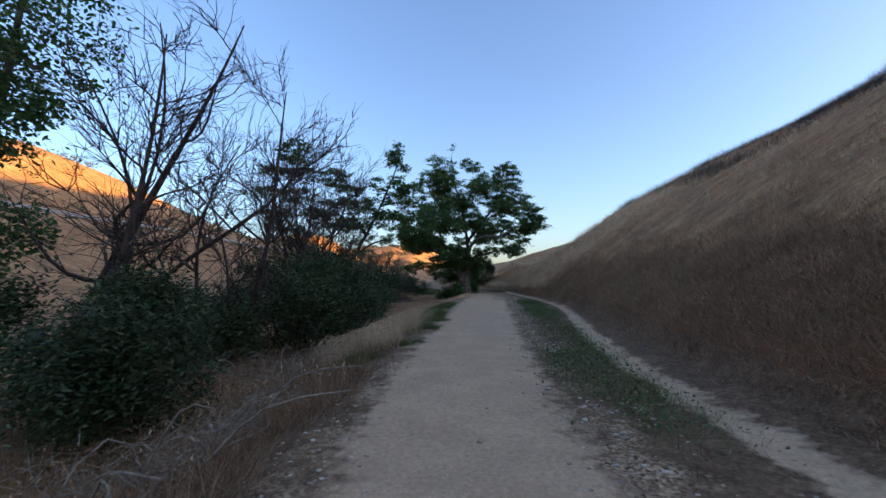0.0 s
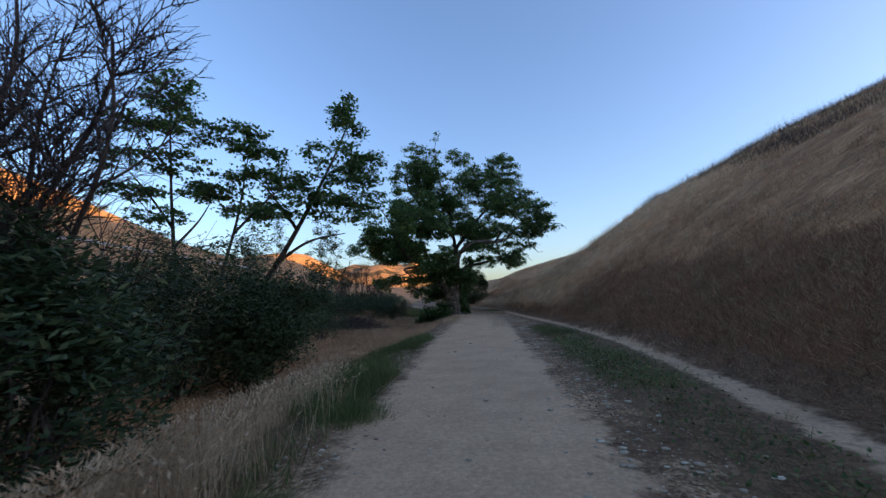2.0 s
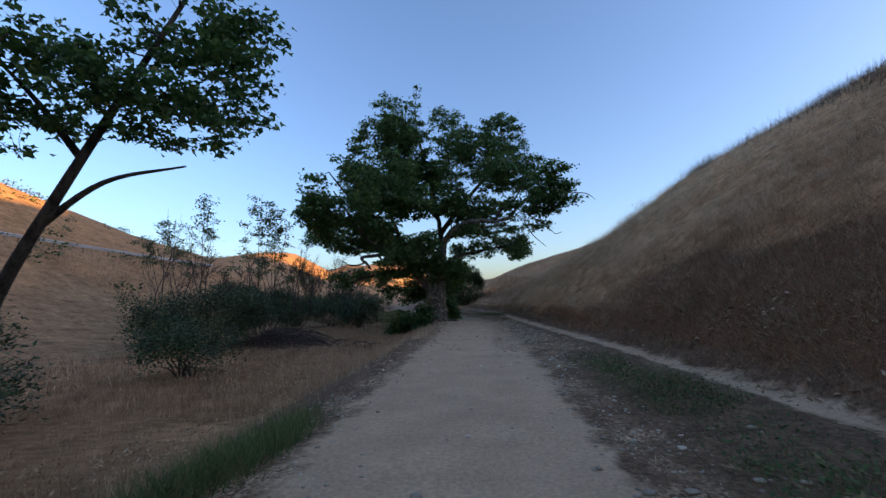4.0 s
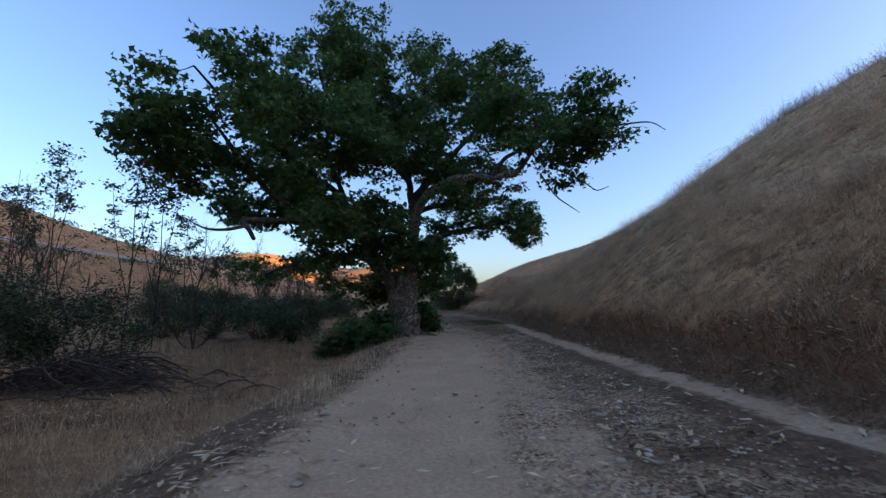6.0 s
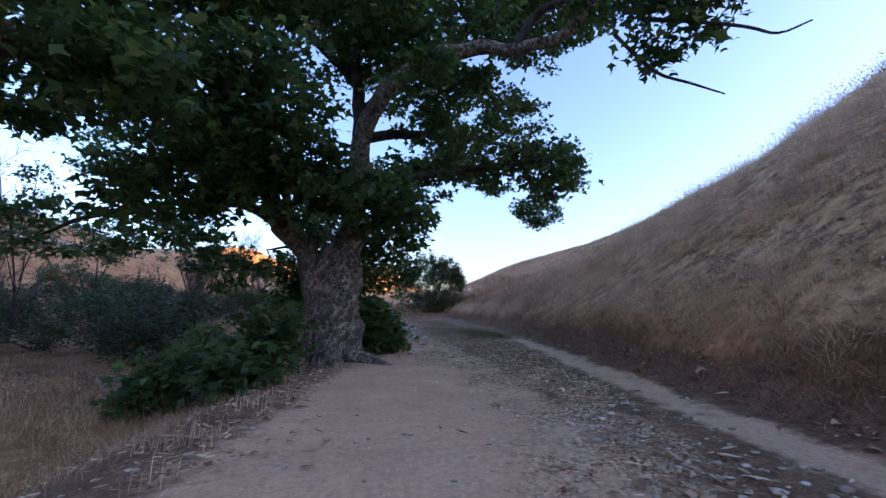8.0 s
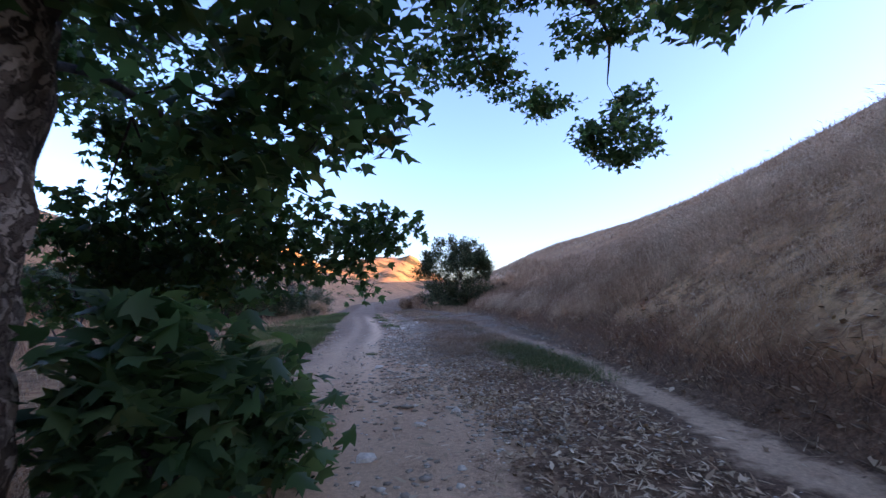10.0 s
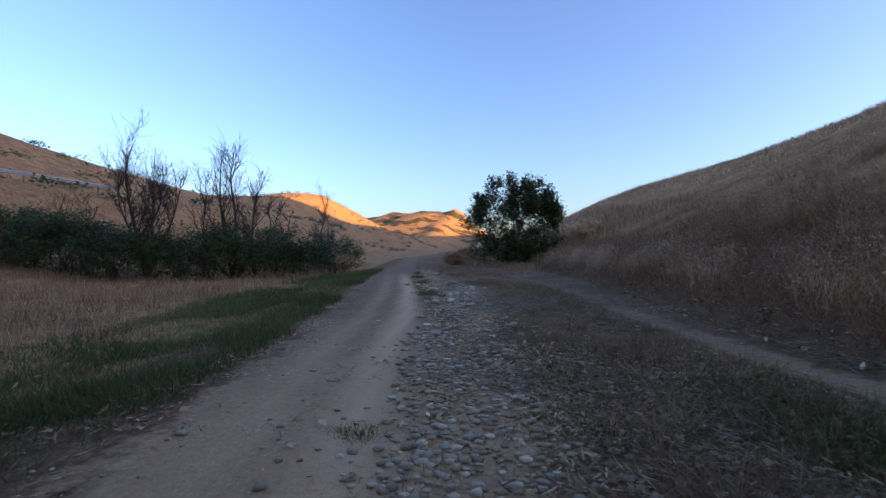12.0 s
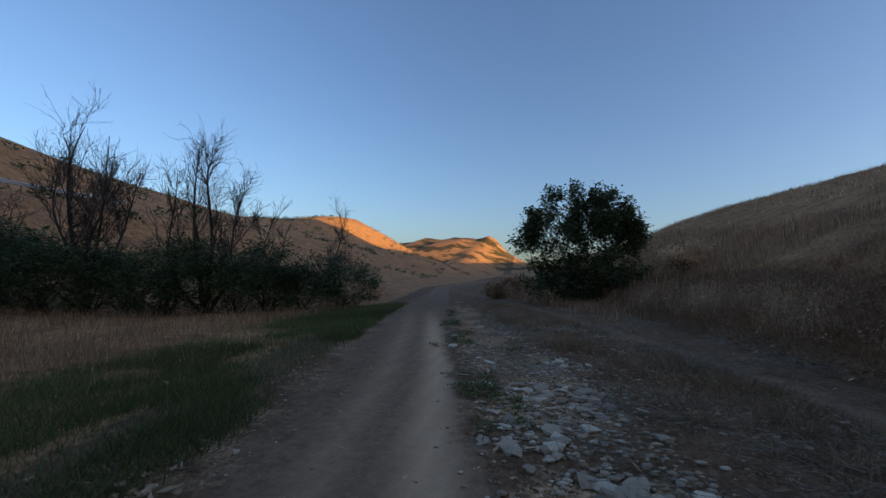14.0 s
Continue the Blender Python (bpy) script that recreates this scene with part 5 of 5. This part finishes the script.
tufts(straw, x[m], y[m], 12, 0.26, 0.006, 0.09, r, 0.5)
tufts(geo, x[~m], y[~m], 12, 0.3, 0.007, 0.1, r, 0.5)
stuff("creek_grass", straw, M_STRAW, "pale dry stalks along the track's bank", "grass")
x, y = scatter(50000, -40, -5, 60, 100, lambda x, y: smooth(2, 4, road_left(y) - x) * (0.2 + wave(x, y, 3, 14)), r)
blades(geo, x, y, 0.5, 0.025, r, 0.25, simple=True)
x, y = scatter(110000, 0, 9, 50, 92, lambda x, y: smooth(0.8, 1.4, x - strip_mid(y)) * smooth(0.4, 0.7, path_mid(y) - x) * (0.05 + smooth(0.45, 0.65, wave(x, y, 1.0, 16))) * (0.15 + 0.85 * smooth(55, 60, y)), r)
floor_mat, weeds = Geo(), Geo()
blades(floor_mat, x, y, 0.1, 0.007, r, 1.2, simple=True)
x, y = scatter(50000, 0, 8, 52, 82, lambda x, y: gravel_mask(x, y) * smooth(0.55, 0.75, wave(x, y, 0.7, 27)), r)
blades(floor_mat, x, y, 0.09, 0.006, r, 0.9, simple=True)
x, y = scatter(7500, 0.5, 8.5, 54, 86, lambda x, y: smooth(0.8, 1.3, x - strip_mid(y)) * smooth(0.3, 0.6, path_mid(y) - x) * (0.1 + smooth(0.4, 0.7, wave(x, y, 2.0, 28))), r)
m = r.uniform(0, 1, len(x)) < 0.42
tufts(geo, x[m], y[m], 34, 0.32, 0.005, 0.07, r, 0.5)
tufts(floor_mat, x[~m], y[~m], 40, 0.2 + 0.14 * wave(x[~m], y[~m], 0.5, 31), 0.006, 0.09, r, 0.7)
x, y = scatter(1500, 0, 7, 65.5, 88, lambda x, y: np.exp(-(((x - strip_mid(y) + 0.75) / 0.3) ** 2)) * smooth(0.35, 0.6, wave(x, y, 1.1, 29)) + 0.12 * smooth(0.6, 0.75, wave(x, y, 0.9, 32)) * smooth(-0.5, 0.2, x - strip_mid(y)) * smooth(0.3, 0.8, path_mid(y) - x), r)
for k in range(3):
    at = np.stack([x, y, height(x, y)], 1).repeat(26, axis=0) + r.normal(0, 1, (26 * len(x), 3)) * (0.07, 0.07, 0.0)
    at[:, 2] += r.uniform(0.01, 0.09, len(at))
    leaves(weeds, at, 0.04, OVAL, SLIM_F, r, -0.3, 0.8)
stuff("verge_weeds", weeds, M_GREEN, "low dusty green weeds along the stony verge", "weeds")
stuff("verge_thatch", floor_mat, M_DEAD, "flattened dead grey-brown growth between track and footpath", "grass")
x, y = scatter(14000, 0, 16, 78, 100, lambda x, y: smooth(path_mid(y) + 0.4, path_mid(y) + 1.5, x), r)
blades(geo, x, y, 0.55, 0.02, r, 0.25)
stuff("creek_grass", geo, M_RUSSET, "dry russet grass covering the creek flat", "grass")

geo = Geo()
x, y = scatter(330000, 14, 50, 2, 66, lambda x, y: smooth(12, 16, x - foot(y)) * (1 - smooth(27, 34, x - foot(y))) * (0.12 + smooth(0.35, 0.6, wave(x, y, 5, 15))) * (1 - smooth(52, 62, y)), r)
blades(geo, x, y, 0.55 + 0.55 * wave(x, y, 3, 34), 0.016, r, 0.3, simple=True)
x, y = scatter(7000, -16, 1, 30, 62, lambda x, y: smooth(1.6, 3.0, road_left(y) - x) * smooth(0.5, 0.75, wave(x, y, 2.4, 25)), r)
weeds = Geo()
for k in range(3):
    blades(weeds, x, y, 0.45 + 0.4 * wave(x, y, 3, 26), 0.006, r, 0.4, 1.6)
stuff("creek_weeds", weeds, M_TWIG, "dead grey weed stalks standing on the creek flat", "weeds")
stuff("ridge_weeds", geo, M_TWIG, "dark dry weed stalks along the brow of the hill", "weeds")

geo = Geo()
def green_left(x, y):
    d = road_left(y) - x
    patch = smooth(0.42, 0.62, wave(x, y, 2.2, 41))
    a = smooth(11, 14, y) * (1 - smooth(24, 27, y)) * smooth(-0.1, 0.15, d) * (1 - smooth(0.4 + 1.1 * smooth(15.8, 17.2, y) * (1 - smooth(22.5, 25, y)) + 1.3 * smooth(18.2, 20, y) * (1 - smooth(22.5, 25, y)), 1.0 + 1.2 * smooth(15.8, 17.2, y) * (1 - smooth(22.5, 25, y)) + 1.5 * smooth(18.2, 20, y) * (1 - smooth(22.5, 25, y)), d)) * (0.1 + 1.2 * smooth(0.35, 0.6, wave(x, y, 0.9, 45)) * (0.3 + patch + 0.8 * smooth(15, 19, y)))
    b = smooth(55, 59, y) * (1 - smooth(80, 86, y)) * smooth(-0.1, 0.3, d) * (1 - smooth(1.4 + 2.2 * wave(x, y, 2.2, 44), 5.0, d)) * (0.22 + 1.3 * smooth(0.28, 0.58, wave(x, y, 1.2, 43))) * (0.6 + 0.6 * patch)
    return a + b
x, y = scatter(1250000, -8, 3, 8, 88, green_left, r)
blades(geo, x, y, 0.3 - 0.08 * smooth(50, 57, y), 0.010, r, 0.5, simple=True)
def green_right(x, y):
    a = smooth(3, 6, y) * (1 - smooth(26, 32, y)) * np.exp(-(((x - (road_right(y) * 0.45 + path_mid(y) * 0.55) + 0.1) / 0.5) ** 2)) * (0.25 + smooth(0.35, 0.55, wave(x, y, 1.3, 42))) * 1.6
    b = np.exp(-(((x - 6.75 + 0.12 * (y - 57)) / 0.42) ** 2) - ((y - 56.4) / 2.3) ** 4)
    c = np.exp(-(((x - path_mid(y) + 0.9) / 0.4) ** 2)) * smooth(60, 64, y) * (1 - smooth(84, 92, y)) * 0.25
    return a + b + c
x, y = scatter(420000, 1, 9, 2, 90, green_right, r)
blades(geo, x, y, 0.14, 0.008, r, 0.6, simple=True)
x, y = scatter(90000, 5.4, 8, 53, 61, green_right, r)
blades(geo, x, y, 0.19, 0.006, r, 0.5, simple=True)
x, y = scatter(5200, 1, 9, 2, 60, green_right, r)
tufts(geo, x, y, 22, 0.13 + 0.12 * wave(x, y, 0.9, 46), 0.005, 0.05, r, 0.5)
x, y = scatter(130000, 1, 9, 2, 60, green_right, r)
leaves(geo, np.stack([x, y, height(x, y) + r.uniform(0.01, 0.16, len(x))], 1), 0.055, OVAL, SLIM_F, r, -0.2, 1.0)
for px, py, wide, tall, n in ((-1.75, 8.3, 0.36, 0.3, 120), (-1.0, 9.9, 0.2, 0.2, 50), (-0.65, 10.3, 0.12, 0.16, 24), (-0.45, 13.2, 0.22, 0.24, 60), (-0.4, 15.6, 0.4, 0.3, 110), (1.1, 57.0, 0.15, 0.16, 30), (3.2, 58.0, 0.12, 0.1, 24)):
    x, y = px + r.normal(0, 0.5, n) * wide, py + r.normal(0, 0.5, n) * wide
    tufts(geo, x, y, 24, tall, 0.006, 0.06, r, 0.5)
stuff("green_grass", geo, M_GREEN, "low green grass and weeds along the track's edges", "grass")

# ---- stones, gravel, litter ----
def pebble(seed, rough=0.25):
    q = np.random.default_rng(seed)
    bm = bmesh.new()
    bmesh.ops.create_icosphere(bm, subdivisions=1, radius=0.5)
    for v in bm.verts:
        v.co *= 1 + q.uniform(-rough, rough)
        v.co.z *= 0.3 + 0.09 * (seed % 4)
    me = bpy.data.meshes.new("stone")
    bm.to_mesh(me)
    bm.free()
    me.materials.append(M_STONE)
    return me


STONES = [pebble(k) for k in range(6)]
stone_v = [np.array([v.co[:] for v in me.vertices]) for me in STONES]
stone_f = np.array([p.vertices[:] for p in STONES[0].polygons])


CHIP = np.array([(0.5, 0.05, 0), (0.1, 0.42, 0.02), (-0.48, 0.1, -0.02), (-0.1, -0.45, 0), (0.06, 0.02, 0.26), (0, 0, -0.2)])
CHIP_F = np.array([(0, 1, 4), (1, 2, 4), (2, 3, 4), (3, 0, 4)])


def gravel(geo, x, y, size, r):
    tiny = size < 0.032
    if tiny.any():
        n = int(tiny.sum())
        ang = r.uniform(0, 6.28, n)
        c, s = np.cos(ang)[:, None], np.sin(ang)[:, None]
        v = CHIP[None] * (1 + r.uniform(-0.25, 0.25, (n, 6, 1)))
        d = size[tiny][:, None]
        p = np.stack([x[tiny][:, None] + d * (v[:, :, 0] * c - v[:, :, 1] * s) * 1.2, y[tiny][:, None] + d * (v[:, :, 0] * s + v[:, :, 1] * c), height(x[tiny], y[tiny])[:, None] + d * (v[:, :, 2] + 0.12)], 2)
        geo.raw(p.reshape(-1, 3), (CHIP_F[None] + (np.arange(n) * 6)[:, None, None]).reshape(-1, 3))
        x, y, size = x[~tiny], y[~tiny], size[~tiny]
    z = height(x, y)
    for k in range(6):
        m = np.arange(len(x)) % 6 == k
        ang = r.uniform(0, 6.28, m.sum())
        c, s = np.cos(ang)[:, None], np.sin(ang)[:, None]
        v, d = stone_v[k], size[m][:, None]
        p = np.stack([x[m][:, None] + d * (v[None, :, 0] * c - v[None, :, 1] * s) * 1.2, y[m][:, None] + d * (v[None, :, 0] * s + v[None, :, 1] * c), z[m][:, None] + d * (v[None, :, 2] + 0.12)], 2)
        geo.raw(p.reshape(-1, 3), (stone_f[None] + (np.arange(m.sum()) * len(v))[:, None, None]).reshape(-1, 3))


geo = Geo()
x, y = scatter(95000, -2, 8, 1.5, 80, lambda x, y: 0.9 * (1 - 0.62 * smooth(48, 60, y)) * gravel_mask(x, y) ** 1.2 * (0.3 + wave(x, y, 0.9, 51)) + 0.02 * track_mask(x, y), r)
gravel(geo, x, y, 0.018 + 0.035 * r.uniform(0, 1, len(x)) ** 3, r)
x, y = scatter(40000, -2, 8, 2, 75, lambda x, y: 0.5 * track_mask(x, y) * smooth(0.4, 0.75, wave(x, y, 1.0, 53)), r)
gravel(geo, x, y, 0.009 + 0.016 * r.uniform(0, 1, len(x)) ** 2, r)
x, y = scatter(34000, 0, 8, 48, 78, lambda x, y: 0.6 * gravel_mask(x, y) * smooth(0.3, 0.7, wave(x, y, 0.7, 54)) * (0.1 + 0.9 * smooth(-1.2, -0.4, x - strip_mid(y))), r)
gravel(geo, x, y, 0.03 + 0.065 * r.uniform(0, 1, len(x)) ** 2, r)
x, y = scatter(30000, 0, 8, 2, 50, lambda x, y: (0.55 * np.exp(-(((x - road_right(y) - 0.35) / 0.55) ** 2)) + 0.02 * track_mask(x, y)) * smooth(0.35, 0.7, wave(x, y, 0.8, 55)), r)
gravel(geo, x, y, 0.03 + 0.07 * r.uniform(0, 1, len(x)) ** 3, r)
x, y = scatter(60000, -3, 5, 46, 80, lambda x, y: 0.22 * smooth(-0.2, 0.4, x - road_left(y)) * smooth(0.5, 1.2, strip_mid(y) - x) * smooth(0.45, 0.7, wave(x, y, 1.1, 56)) * (1 - np.clip(1.4 * rut_mask(x, y), 0, 1)), r)
gravel(geo, x, y, 0.010 + 0.028 * r.uniform(0, 1, len(x)) ** 2.5, r)
x, y = scatter(60000, 0, 9, 51, 80, lambda x, y: 0.6 * smooth(0.2, 0.7, x - strip_mid(y)) * smooth(0.3, 0.7, path_mid(y) - x) * (0.15 + smooth(0.4, 0.65, wave(x, y, 1.1, 68))), r)
gravel(geo, x, y, 0.02 + 0.06 * r.uniform(0, 1, len(x)) ** 3, r)
x, y = scatter(12000, 2, 7, 53, 70, lambda x, y: np.exp(-(((x - strip_mid(y) - 0.15) / 0.85) ** 4)) * (0.25 + smooth(0.35, 0.6, wave(x, y, 0.8, 57))) * (1 - np.clip(1.4 * rut_mask(x, y), 0, 1)), r)
gravel(geo, x, y, 0.035 + 0.06 * r.uniform(0, 1, len(x)) ** 2, r)
stuff("gravel", geo, M_STONE, "loose grey gravel along the track", "gravel")
x, y = scatter(34000, 0, 8, 49, 76, lambda x, y: 0.35 * gravel_mask(x, y) * smooth(0.35, 0.75, wave(x, y, 1.0, 52)) * smooth(-1.1, -0.5, x - strip_mid(y)) * (0.12 + 0.88 * smooth(61, 64, y)) * (0.25 + smooth(0.45, 0.6, wave(x, y, 0.8, 58))), r)
order = np.argsort(np.where((y > 62.5) & (y < 72), 0, 1) + r.uniform(0, 0.99, len(x)) * 0.9 + np.where(r.uniform(0, 1, len(x)) < 0.02, -1, 0))
x, y = x[order], y[order]
for k in range(min(280, len(x))):
    d = 0.07 + 0.15 * r.uniform(0, 1) ** 2.2
    ob = new("stone", STONES[k % 6])
    ob.matrix_basis = pose(x[k], y[k], gz(x[k], y[k]) + 0.1 * d, r.uniform(-12, 12), r.uniform(-12, 12), r.uniform(0, 360)) @ Matrix.Diagonal((d * 1.25, d, d, 1))
    tagged(ob, "rounded pale stone half sunk in the track", "stone", "stones in the rocky strip")

geo = Geo()
x, y = scatter(42000, -3, 9, 28, 72, lambda x, y: (smooth(29, 36, y) * (1 - smooth(60, 70, y))) * (0.15 + gravel_mask(x, y) + np.exp(-((x - road_left(y)) / 0.8) ** 2)) * (1 - 0.8 * np.exp(-(((x - path_mid(y)) / 0.4) ** 4))) * smooth(0.3, 0.7, wave(x, y, 1.1, 61)) * (0.75 - (0.45 + 0.25 * smooth(48, 53, y)) * smooth(-0.2, 0.6, x - road_left(y)) * smooth(-0.2, 0.6, road_right(y) - x)), r)
k = r.integers(0, 3, len(x))
flakes(geo, x[k == 0], y[k == 0], 0.07, TRILOBE * (0.9, 1), TRILOBE_F, r, 0.35)
flakes(geo, x[k == 1], y[k == 1], 0.08, OVAL * (1.2, 1), SLIM_F, r)
flakes(geo, x[k == 2], y[k == 2], 0.16, SLIM * (0.6, 1), SLIM_F, r)
x, y = scatter(26000, 0, 9, 1, 76, lambda x, y: (0.12 + 0.5 * smooth(40, 52, y)) * (0.1 + gravel_mask(x, y)) * smooth(0.35, 0.7, wave(x, y, 0.9, 63)), r)
flakes(geo, x, y, 0.17, SLIM * (0.22, 1), SLIM_F, r, 0.1)
x, y = scatter(40000, 2, 12, 25, 76, lambda x, y: smooth(-0.5, 0.2, x - foot(y)) * (1 - smooth(1.0, 2.6, x - foot(y))) * smooth(0.3, 0.7, wave(x, y, 0.8, 64)), r)
flakes(geo, x, y, 0.10, OVAL * (0.8, 1), SLIM_F, r, 0.3)
x, y = scatter(40000, 3, 9, 45, 60, lambda x, y: smooth(0.4, 0.9, x - strip_mid(y)) * smooth(0.3, 0.7, path_mid(y) - x) * (0.25 + wave(x, y, 0.9, 66)), r)
m = r.uniform(0, 1, len(x)) < 0.5
flakes(geo, x[m], y[m], 0.10, SLIM * (0.5, 1), SLIM_F, r, 0.22)
flakes(geo, x[~m], y[~m], 0.06, TRILOBE * (0.9, 1), TRILOBE_F, r, 0.4)
bark_bits = Geo()
x, y = scatter(30000, 3, 9, 44, 61, lambda x, y: smooth(0.3, 0.8, x - strip_mid(y)) * smooth(0.2, 0.6, path_mid(y) - x) * (0.15 + smooth(0.35, 0.65, wave(x, y, 0.8, 69))) * 0.8, r)
flakes(bark_bits, x, y, 0.09, SLIM * (0.4, 1), SLIM_F, r, 0.25)
x, y = scatter(30000, 0, 9, 55, 82, lambda x, y: smooth(0.4, 0.9, x - strip_mid(y)) * smooth(-0.2, 0.3, foot(y) - x) * smooth(0.4, 0.7, wave(x, y, 0.8, 67)) * 0.6, r)
flakes(bark_bits, x, y, 0.08, SLIM * (0.3, 1), SLIM_F, r, 0.3)
x, y = scatter(22000, -1, 8, 28, 62, lambda x, y: 0.35 * (0.25 + gravel_mask(x, y) + np.exp(-(((x - road_left(y)) / 0.7) ** 2))) * (1 - 0.9 * smooth(51, 55, y) * smooth(0.2, 1.0, strip_mid(y) - 1.2 - x)) * smooth(0.4, 0.75, wave(x, y, 1.3, 65)), r)
flakes(bark_bits, x, y, 0.075 + 0.07 * r.uniform(0, 1, len(x)) ** 3, np.array([(0.04, 0), (0.15, 0.4), (0.03, 1.0), (-0.08, 0.85), (-0.14, 0.5), (-0.1, 0.1)]), np.array([(0, 1, 5), (1, 4, 5), (1, 2, 4), (2, 3, 4)]), r, 0.12)
x, y = scatter(26000, 2, 9, 56, 84, lambda x, y: smooth(-0.3, 0.5, x - strip_mid(y)) * smooth(-0.3, 0.3, foot(y) - x) * smooth(0.4, 0.65, wave(x, y, 0.9, 74)), r)
twigs_down = Geo()
flakes(twigs_down, x, y, 0.26, SLIM * (0.07, 1), SLIM_F, r, 0.3)
stuff("fallen_twigs", twigs_down, M_PALE, "thin dead twigs strewn over the verge", "twigs")
stuff("bark_flakes", bark_bits, M_FLAKE, "pale flakes of shed sycamore bark on the track", "bark flakes")
stuff("leaf_litter", geo, M_LITTER, "curled brown fallen leaves and bark flakes", "leaf litter")

# ---- fallen wood ----
def fallen(name, pts, r0, r1, label, material=None):
    g = Geo()
    c = curve(pts, 5)
    g.tube(c, np.linspace(r0, r1, len(c)), 7)
    ob = new(name, g.mesh(name, material or M_PALE))
    return tagged(ob, label, "branch")


fallen("fallen_branch", [(-2.7, 49.0, gz(-2.7, 49.0) + 0.25), (-2.2, 48.6, gz(-2.2, 48.6) + 0.08), (-1.5, 48.0, gz(-1.5, 48) + 0.04), (-0.9, 47.5, gz(-0.9, 47.5) + 0.05), (-0.2, 47.4, gz(-0.2, 47.4) + 0.02)], 0.045, 0.02, "bleached fallen branch lying in the dry grass")
q = np.random.default_rng(91)
pile = empty("brush_pile", (-5.5, 41.8, gz(-5.5, 41.8)), "heap of dead grey brushwood on the creek flat", "brush pile")
heap = Geo()
for k in range(300):
    a = np.array([-5.5 + q.normal(0, 1.3), 41.8 + q.normal(0, 0.7), 0])
    ang = q.uniform(-0.5, 0.5) + (np.pi if k % 2 else 0)
    far = q.uniform(0.6, 1.7)
    b = a + (math.cos(ang) * far, math.sin(ang) * far, 0)
    h = max(0.0, 1.2 - 0.45 * abs(a[0] + 5.5))
    a[2], b[2] = gz(a[0], a[1]) + q.uniform(0.0, 0.9) * h + 0.02, gz(b[0], b[1]) + q.uniform(0, 0.5) * h + 0.02
    if k < 40:
        stout = Geo()
        stout.tube(bend(a, b, q, 0.06, 6, 0.1), np.linspace(0.035, 0.014, 6), 5)
        part("branch", stout, M_TWIG, pile)
    else:
        heap.tube(bend(a, b, q, 0.06, 5, 0.1), np.linspace(0.018, 0.007, 5), 4)
part("branchwork", heap, M_TWIG, pile)
def twig_tangle(px, py, wide, count, seed):
    q = np.random.default_rng(seed)
    pile = empty("brush_pile", (px, py, gz(px, py)), "tangle of dead pale twigs lying beside the shrubs", "brush pile", "twig tangles")
    heap = Geo()
    for k in range(count):
        a = np.array([px + np.clip(q.normal(0, wide), -2, 0.7), py + np.clip(q.normal(0, 0.8 * wide), -1.5, 1.5), 0])
        ang = q.uniform(0, 6.28)
        b = a + np.array([math.cos(ang), math.sin(ang), 0]) * q.uniform(0.3, 0.9)
        a[2], b[2] = gz(a[0], a[1]) + q.uniform(0.0, 0.2), gz(b[0], b[1]) + q.uniform(0.02, 0.6) ** 1.5
        if k < 24:
            stout = Geo()
            stout.tube(bend(a, b + (b - a) * 0.6, q, 0.1, 6, 0.15), np.linspace(0.016, 0.006, 6), 5)
            part("branch", stout, M_PALE, pile)
        else:
            heap.tube(bend(a, b, q, 0.1, 6, 0.15), np.linspace(0.009, 0.003, 6), 4)
    part("branchwork", heap, M_PALE, pile)


twig_tangle(-2.9, 4.5, 0.9, 240, 92)
twig_tangle(-3.9, 10.2, 1.0, 220, 93)

# ---- guardrail of the road on the far slope ----
rail = empty("guardrail", (-40.5, 90, gz(-40.5, 90)), "galvanised guardrail along a road cut into the hillside", "guardrail")
beam = Geo()
line_y = np.arange(28, 102.5, 2.0)
bp = np.stack([np.full(len(line_y), -40.4), line_y, height(np.full(len(line_y), -40.5), line_y) + 0.62], 1)
for dz in (-0.09, 0.09):
    beam.tube(bp + (0, 0, dz), np.full(len(bp), 0.09), 6)
part("beam", beam, M_STEEL, rail)
for px, py, pz in bp[::2]:
    g = Geo()
    g.tube([(px - 0.12, py, pz - 0.85), (px - 0.12, py, pz + 0.16)], (0.08, 0.08), 4)
    part("post", g, M_POST, rail)
